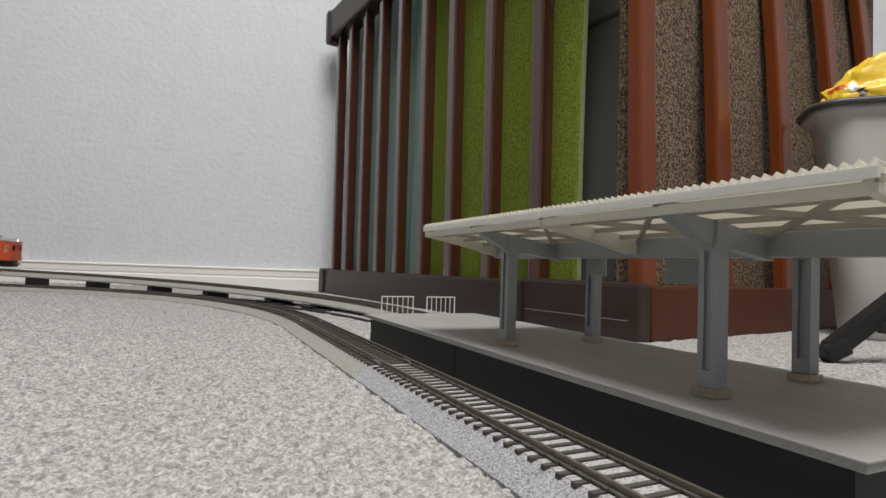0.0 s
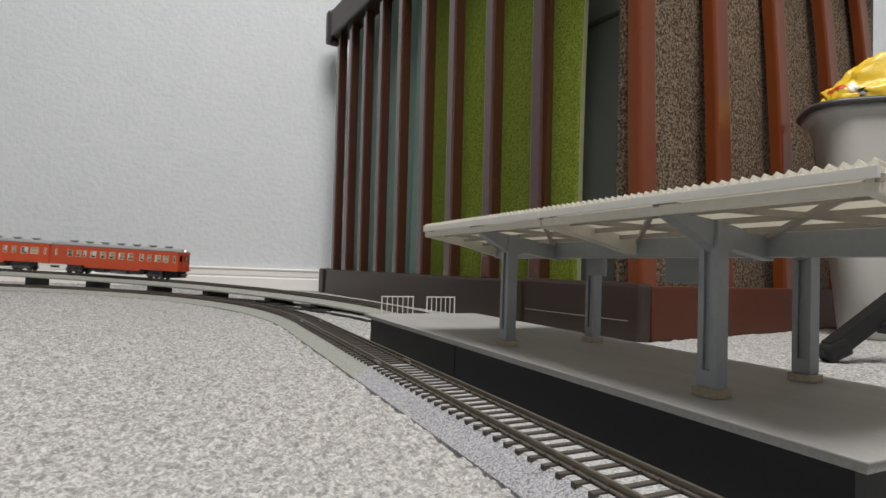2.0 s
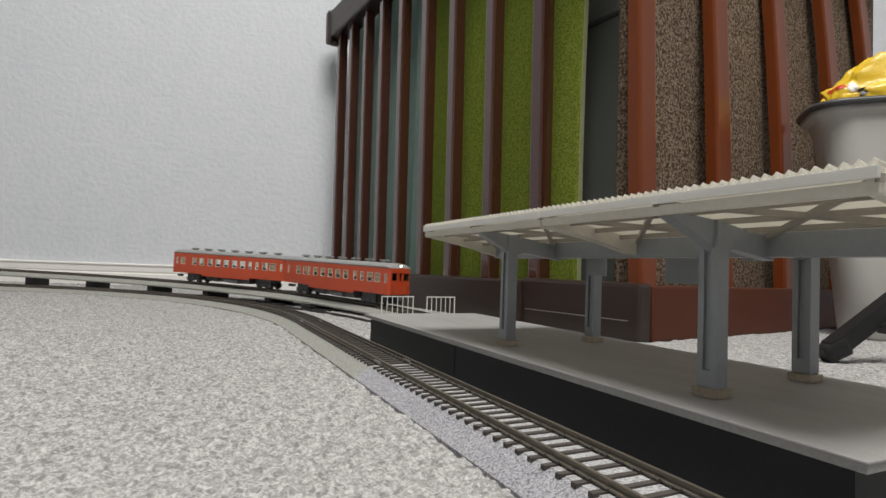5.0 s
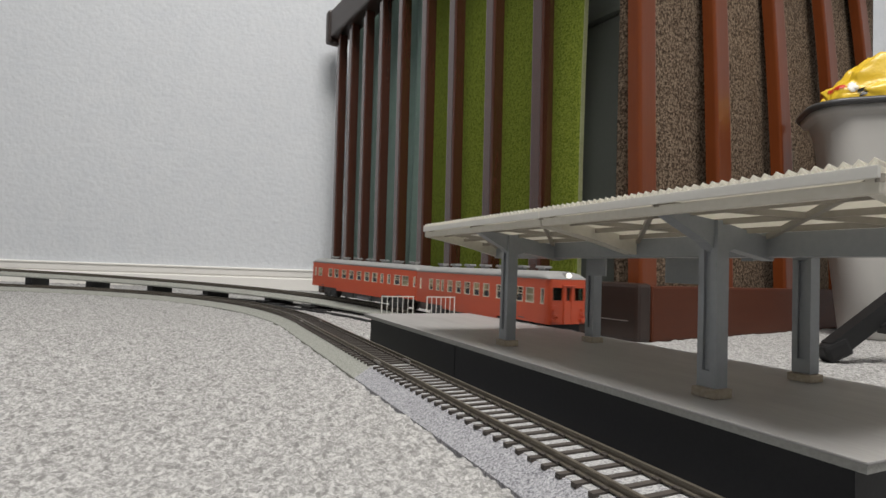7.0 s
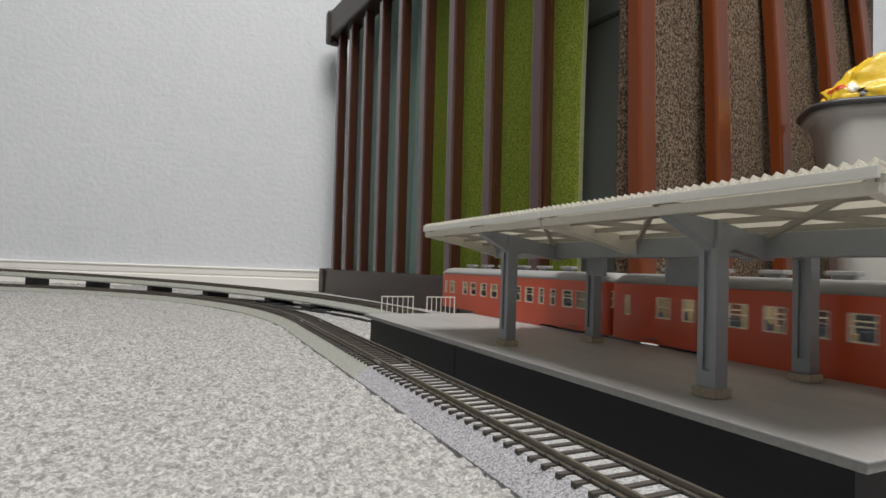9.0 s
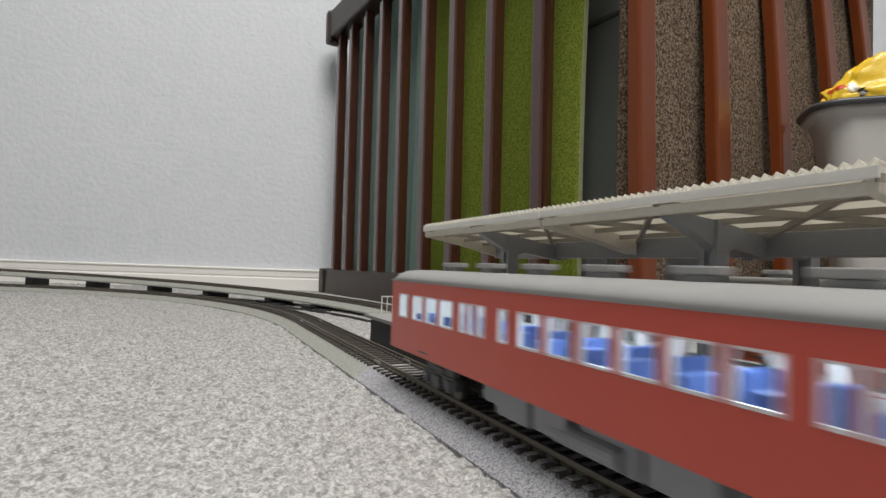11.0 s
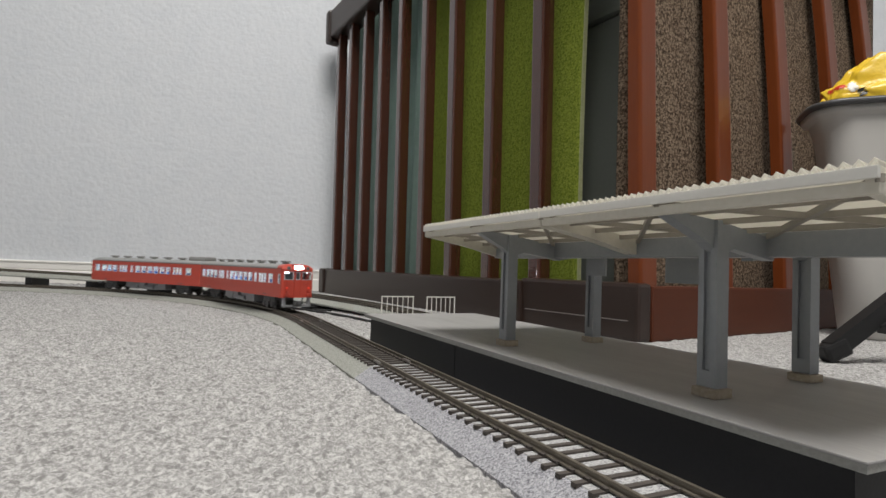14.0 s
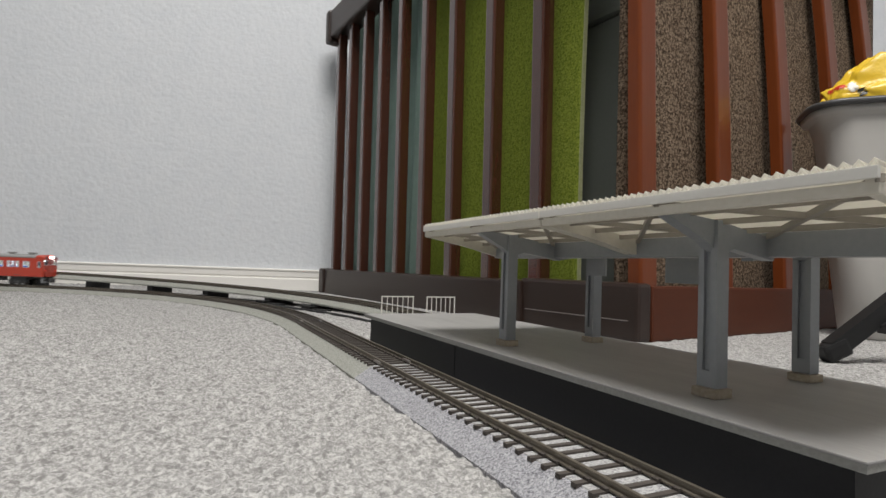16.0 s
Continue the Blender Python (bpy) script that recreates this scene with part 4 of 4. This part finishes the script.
    if has_cab:
        xf = -L / 2
        # end glazing and gangway door surround
        for (a, b), m in zip(face, (M_GREENGLASS, M_GLASS, M_GREENGLASS) if old else (M_GLASS, M_GLASS, M_GLASS)):
            t = 0.0006
            fr = part("windscreen", boxes((xf - 0.0002, xf + 0.0008, a, b, fz[1] - t, fz[1]), (xf - 0.0002, xf + 0.0008, a, b, fz[0], fz[0] + t), (xf - 0.0002, xf + 0.0008, a, a + t, fz[0] + t, fz[1] - t), (xf - 0.0002, xf + 0.0008, b - t, b, fz[0] + t, fz[1] - t)), red if old else M_WINFRAME2, ob)
            pane = part("pane", boxes((xf + 0.0002, xf + 0.0006, a + t * 0.5, b - t * 0.5, fz[0] + t * 0.5, fz[1] - t * 0.5)), m, fr)
            pane.visible_shadow = False
        part("gangway_door", boxes((xf - 0.0008, xf - 0.0001, -0.0044, -0.0027, zb, fz[1] + 0.0006), (xf - 0.0008, xf - 0.0001, 0.0027, 0.0044, zb, fz[1] + 0.0006), (xf - 0.0008, xf - 0.0001, -0.0027, 0.0027, fz[1], fz[1] + 0.0006), (xf - 0.0005, xf - 0.0001, -0.0027, 0.0027, zb, fz[0] - 0.0004)), red, ob)
        part("door_hood", boxes((xf - 0.0016, xf - 0.0001, -0.0055, 0.0055, fz[1] + 0.0006, fz[1] + 0.0014), bev=0.0003), red, ob)
        for y in (-0.0128, 0.0128):
            bm = bmesh.new()
            tube(bm, (xf - 0.0012, y, 0.0248), (xf + 0.0002, y, 0.0248), 0.0013, seg=14)
            part("marker_lamp", bm, M_TAIL if not old else red, ob, "red marker lamp")
            part("handrail", boxes((xf - 0.0012, xf - 0.0008, y - 0.0038, y + 0.0030, 0.0278, 0.0282), (xf - 0.0010, xf - 0.0001, y - 0.0030, y - 0.0024, 0.0180, 0.0202)), red, ob)
            part("jumper_box", boxes((xf - 0.0022, xf - 0.0001, y - 0.0030, y + 0.0024, 0.0162, 0.0188), (xf - 0.0018, xf - 0.0001, y - 0.0016, y + 0.0014, 0.0204, 0.0222), bev=0.0004), red, ob)
        if old:
            # added black block; stands for the shade under the car's front
            part("shade_block", boxes((xf + 0.0030, xf + 0.0240, -0.0140, 0.0140, 0.0040, zb), bev=0.001), M_BLACK, ob, "black block added for the dark space under the front")
            bm = bmesh.new()
            tube(bm, (xf + 0.0003, 0, 0.0497), (xf + 0.0100, 0, 0.0502), 0.0030, 0.0024, seg=20)
            part("headlight_case", bm, M_ROOF, ob)
            bm = bmesh.new()
            tube(bm, (xf - 0.0006, 0, 0.0497), (xf + 0.0004, 0, 0.0497), 0.0018, seg=20)
            part("headlight", bm, M_HEAD1, ob, "glowing round headlight")
        else:
            part("forehead", roof_mesh(xf, xf + 0.0122, hw + 0.0001, z_e - 0.0003, z_r + 0.0002, 0.006, 0.0), red, ob, "coral red front roof end", smooth=True)
            part("headlight_case", boxes((xf - 0.0012, xf + 0.006, -0.0068, 0.0068, 0.0432, 0.0506), bev=0.0014), red, ob)
            part("headlight", boxes((xf - 0.0018, xf - 0.0011, -0.0050, 0.0050, 0.0450, 0.0488), bev=0.0003), M_HEAD, ob, "glaring white headlight")
            for y in (-0.0130, 0.0130):
                bm = bmesh.new()
                tube(bm, (xf - 0.0010, y * 0.86, 0.0462), (xf + 0.0030, y * 0.86, 0.0462), 0.0018, seg=14)
                part("upper_lamp", bm, M_UNDER, ob)
            part("cab_light", boxes((xf + 0.0022, xf + 0.0034, 0.0095, 0.0135, 0.0408, 0.0422)), M_LED, ob, "cab light")
            part("cab_light", boxes((xf + 0.0022, xf + 0.0034, -0.0125, -0.0105, 0.0416, 0.0422)), M_LED, ob, "cab light")
            # steps, cover plates and wipers on the front
            for y in (-0.0100, 0.0100):
                part("footstep", boxes((xf - 0.0016, xf - 0.0001, y - 0.0034, y + 0.0034, 0.0148, 0.0154)), red, ob)
                part("cover_plate", boxes((xf - 0.0006, xf - 0.0001, y - 0.0030, y + 0.0026, 0.0292, 0.0322), bev=0.0002), red, ob)
                bm = bmesh.new()
                bar(bm, (xf - 0.0006, y - 0.0020, 0.0346), (xf - 0.0006, y + 0.0016, 0.0394), 0.0003, 0.0003)
                part("wiper", bm, M_BLACK, ob)
            part("brake_hose", boxes((xf - 0.0016, xf - 0.0004, 0.0050, 0.0060, 0.0070, 0.0145), (xf - 0.0016, xf - 0.0004, -0.0062, -0.0052, 0.0074, 0.0145), bev=0.0003), M_BLACK, ob)
            # snow plough
            part("snow_plough", boxes((xf + 0.0010, xf + 0.0030, -0.0165, -0.0125, 0.0052, 0.0145), (xf + 0.0010, xf + 0.0030, 0.0125, 0.0165, 0.0052, 0.0145), (xf + 0.0006, xf + 0.0026, -0.0165, 0.0165, 0.0042, 0.0068), bev=0.0005), M_SKIRTG, ob, "grey snow plough")
            part("buffer_plate", boxes((xf - 0.0030, xf + 0.0010, -0.0040, 0.0040, 0.0052, 0.0098), bev=0.0008), M_UNDER, ob)
        part("cab_bulkhead", boxes((xf + 0.0165, xf + 0.0172, -hw + 0.0012, hw - 0.0012, zb + 0.0013, z_e - 0.0012)), M_UNDER, ob)
    return ob


# windows as shares of the car's length, from the -x end
OLD_CAB = ((0.020, 0.036), (0.072, 0.115), (0.132, 0.175), (0.205, 0.232), (0.262, 0.292), (0.340, 0.383), (0.411, 0.454), (0.482, 0.525), (0.554, 0.597), (0.628, 0.672), (0.705, 0.730), (0.747, 0.780), (0.812, 0.852), (0.935, 0.950))
OLD_TAIL = ((0.020, 0.034), (0.072, 0.121), (0.137, 0.183), (0.215, 0.240), (0.272, 0.298), (0.327, 0.371), (0.397, 0.441), (0.472, 0.515), (0.545, 0.589), (0.619, 0.663), (0.697, 0.741), (0.767, 0.805), (0.877, 0.919), (0.945, 0.962))
NEW_CAB = ((0.013, 0.034), (0.085, 0.128), (0.150, 0.172), (0.178, 0.200), (0.206, 0.226), (0.250, 0.274), (0.298, 0.341), (0.353, 0.396), (0.408, 0.451), (0.463, 0.506), (0.518, 0.561), (0.585, 0.606), (0.640, 0.660), (0.666, 0.686), (0.692, 0.712), (0.735, 0.778), (0.790, 0.833), (0.845, 0.888), (0.910, 0.952))
NEW_TAIL = ((0.075, 0.118), (0.150, 0.172), (0.178, 0.200), (0.206, 0.226), (0.250, 0.288), (0.298, 0.341), (0.353, 0.396), (0.408, 0.451), (0.463, 0.506), (0.518, 0.561), (0.585, 0.606), (0.640, 0.660), (0.666, 0.686), (0.692, 0.712), (0.735, 0.778), (0.790, 0.833), (0.845, 0.888), (0.910, 0.952))


def car_pose(path, s):
    """The pose of a car whose middle is s metres along the line: it rides on its two bogies."""
    a, b = path(s - 0.079)[0], path(s + 0.079)[0]
    d = b - a
    yaw, slope = math.atan2(d.y, d.x), math.atan2(d.z, math.hypot(d.x, d.y))
    return Matrix.Translation((a + b) / 2 + Vector((0, 0, Z_RAIL))) @ Matrix.Rotation(yaw, 4, "Z") @ Matrix.Rotation(-slope, 4, "Y")


def glide(rows, t):
    for (t0, s0), (t1, s1) in zip(rows, rows[1:]):
        if t <= t1:
            return s0 + (s1 - s0) * (t - t0) / (t1 - t0)
    return rows[-1][1]


# where each set's cab front stands along its line, by the second
OLD_RUN = ((0.0, 1.377), (0.5, 1.302), (1.0, 1.227), (1.5, 1.153), (2.0, 1.079), (2.5, 1.002), (3.0, 0.923), (3.5, 0.844), (4.0, 0.766), (4.25, 0.726), (6.25, 0.422), (7.0, 0.310), (7.5, 0.230), (8.0, 0.157), (8.5, 0.087), (9.0, 0.012), (16.0, -1.030))
NEW_RUN = ((0.0, -1.250), (7.25, -1.250), (7.75, -1.200), (8.5, -1.000), (11.25, -0.189), (11.5, -0.111), (12.0, 0.035), (12.5, 0.174), (13.0, 0.311), (13.5, 0.458), (14.0, 0.591), (14.5, 0.744), (15.0, 0.896), (15.5, 1.053), (16.0, 1.196))


room()
ceiling_light()
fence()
behind_fence()
platform()
railing(-0.0660, -0.0375)
railing(-0.1050, -0.0780)
canopy_post(0.2360, -0.0428, 1)
canopy_post(0.1195, -0.0465, 1)
canopy_post(0.2385, -0.1010, -1)
canopy_post(0.1270, -0.1080, -1)
canopy()
# stand-ins for an end beam's lower part and the far rear post's gusset
hanging_plate(0.1760, -0.1030, 0.027, 0.0590, 0.0795)
hanging_plate(0.2300, -0.0960, 0.013, 0.0610, 0.0795)
bin_and_bag()
stand()
piers()
old_front = railcar("old", True, OLD_CAB)
old_rear = railcar("old", False, OLD_TAIL)
new_front = railcar("new", True, NEW_CAB)
new_rear = railcar("new", False, NEW_TAIL)
track_section(inner, -1.95, -0.05, M_BALLAST, M_BED, "straight model railway track with pale grey ballast", False)
track_section(inner, -0.05, 0.284, M_BALLAST, M_BED, "straight model railway track with blue-grey ballast beside the platform", True)
track_section(inner, 0.284, 0.504, M_BALLAST2, M_DARKBED, "straight model railway track with greenish grey roadbed", True)
track_section(inner, 0.504, 2.00, M_BALLAST2, M_DARKBED, "curved model railway track with greenish grey roadbed", False)
track_section(outer, -1.50, 0.445, M_BALLAST2, M_DARKBED, "straight model railway track behind the platform", False)
track_section(outer, 0.445, 2.10, M_BALLAST2, M_DARKBED, "curved raised model railway track near the wall", False)


def motions():
    times = [0.25 * i for i in range(65)]
    for ob, path, run, shift in ((old_front, outer, OLD_RUN, 0.119), (old_rear, outer, OLD_RUN, 0.357), (new_front, inner, NEW_RUN, 0.127), (new_rear, inner, NEW_RUN, 0.381)):
        walk(ob, [(t, car_pose(path, glide(run, t) + shift)) for t in times])


motions()
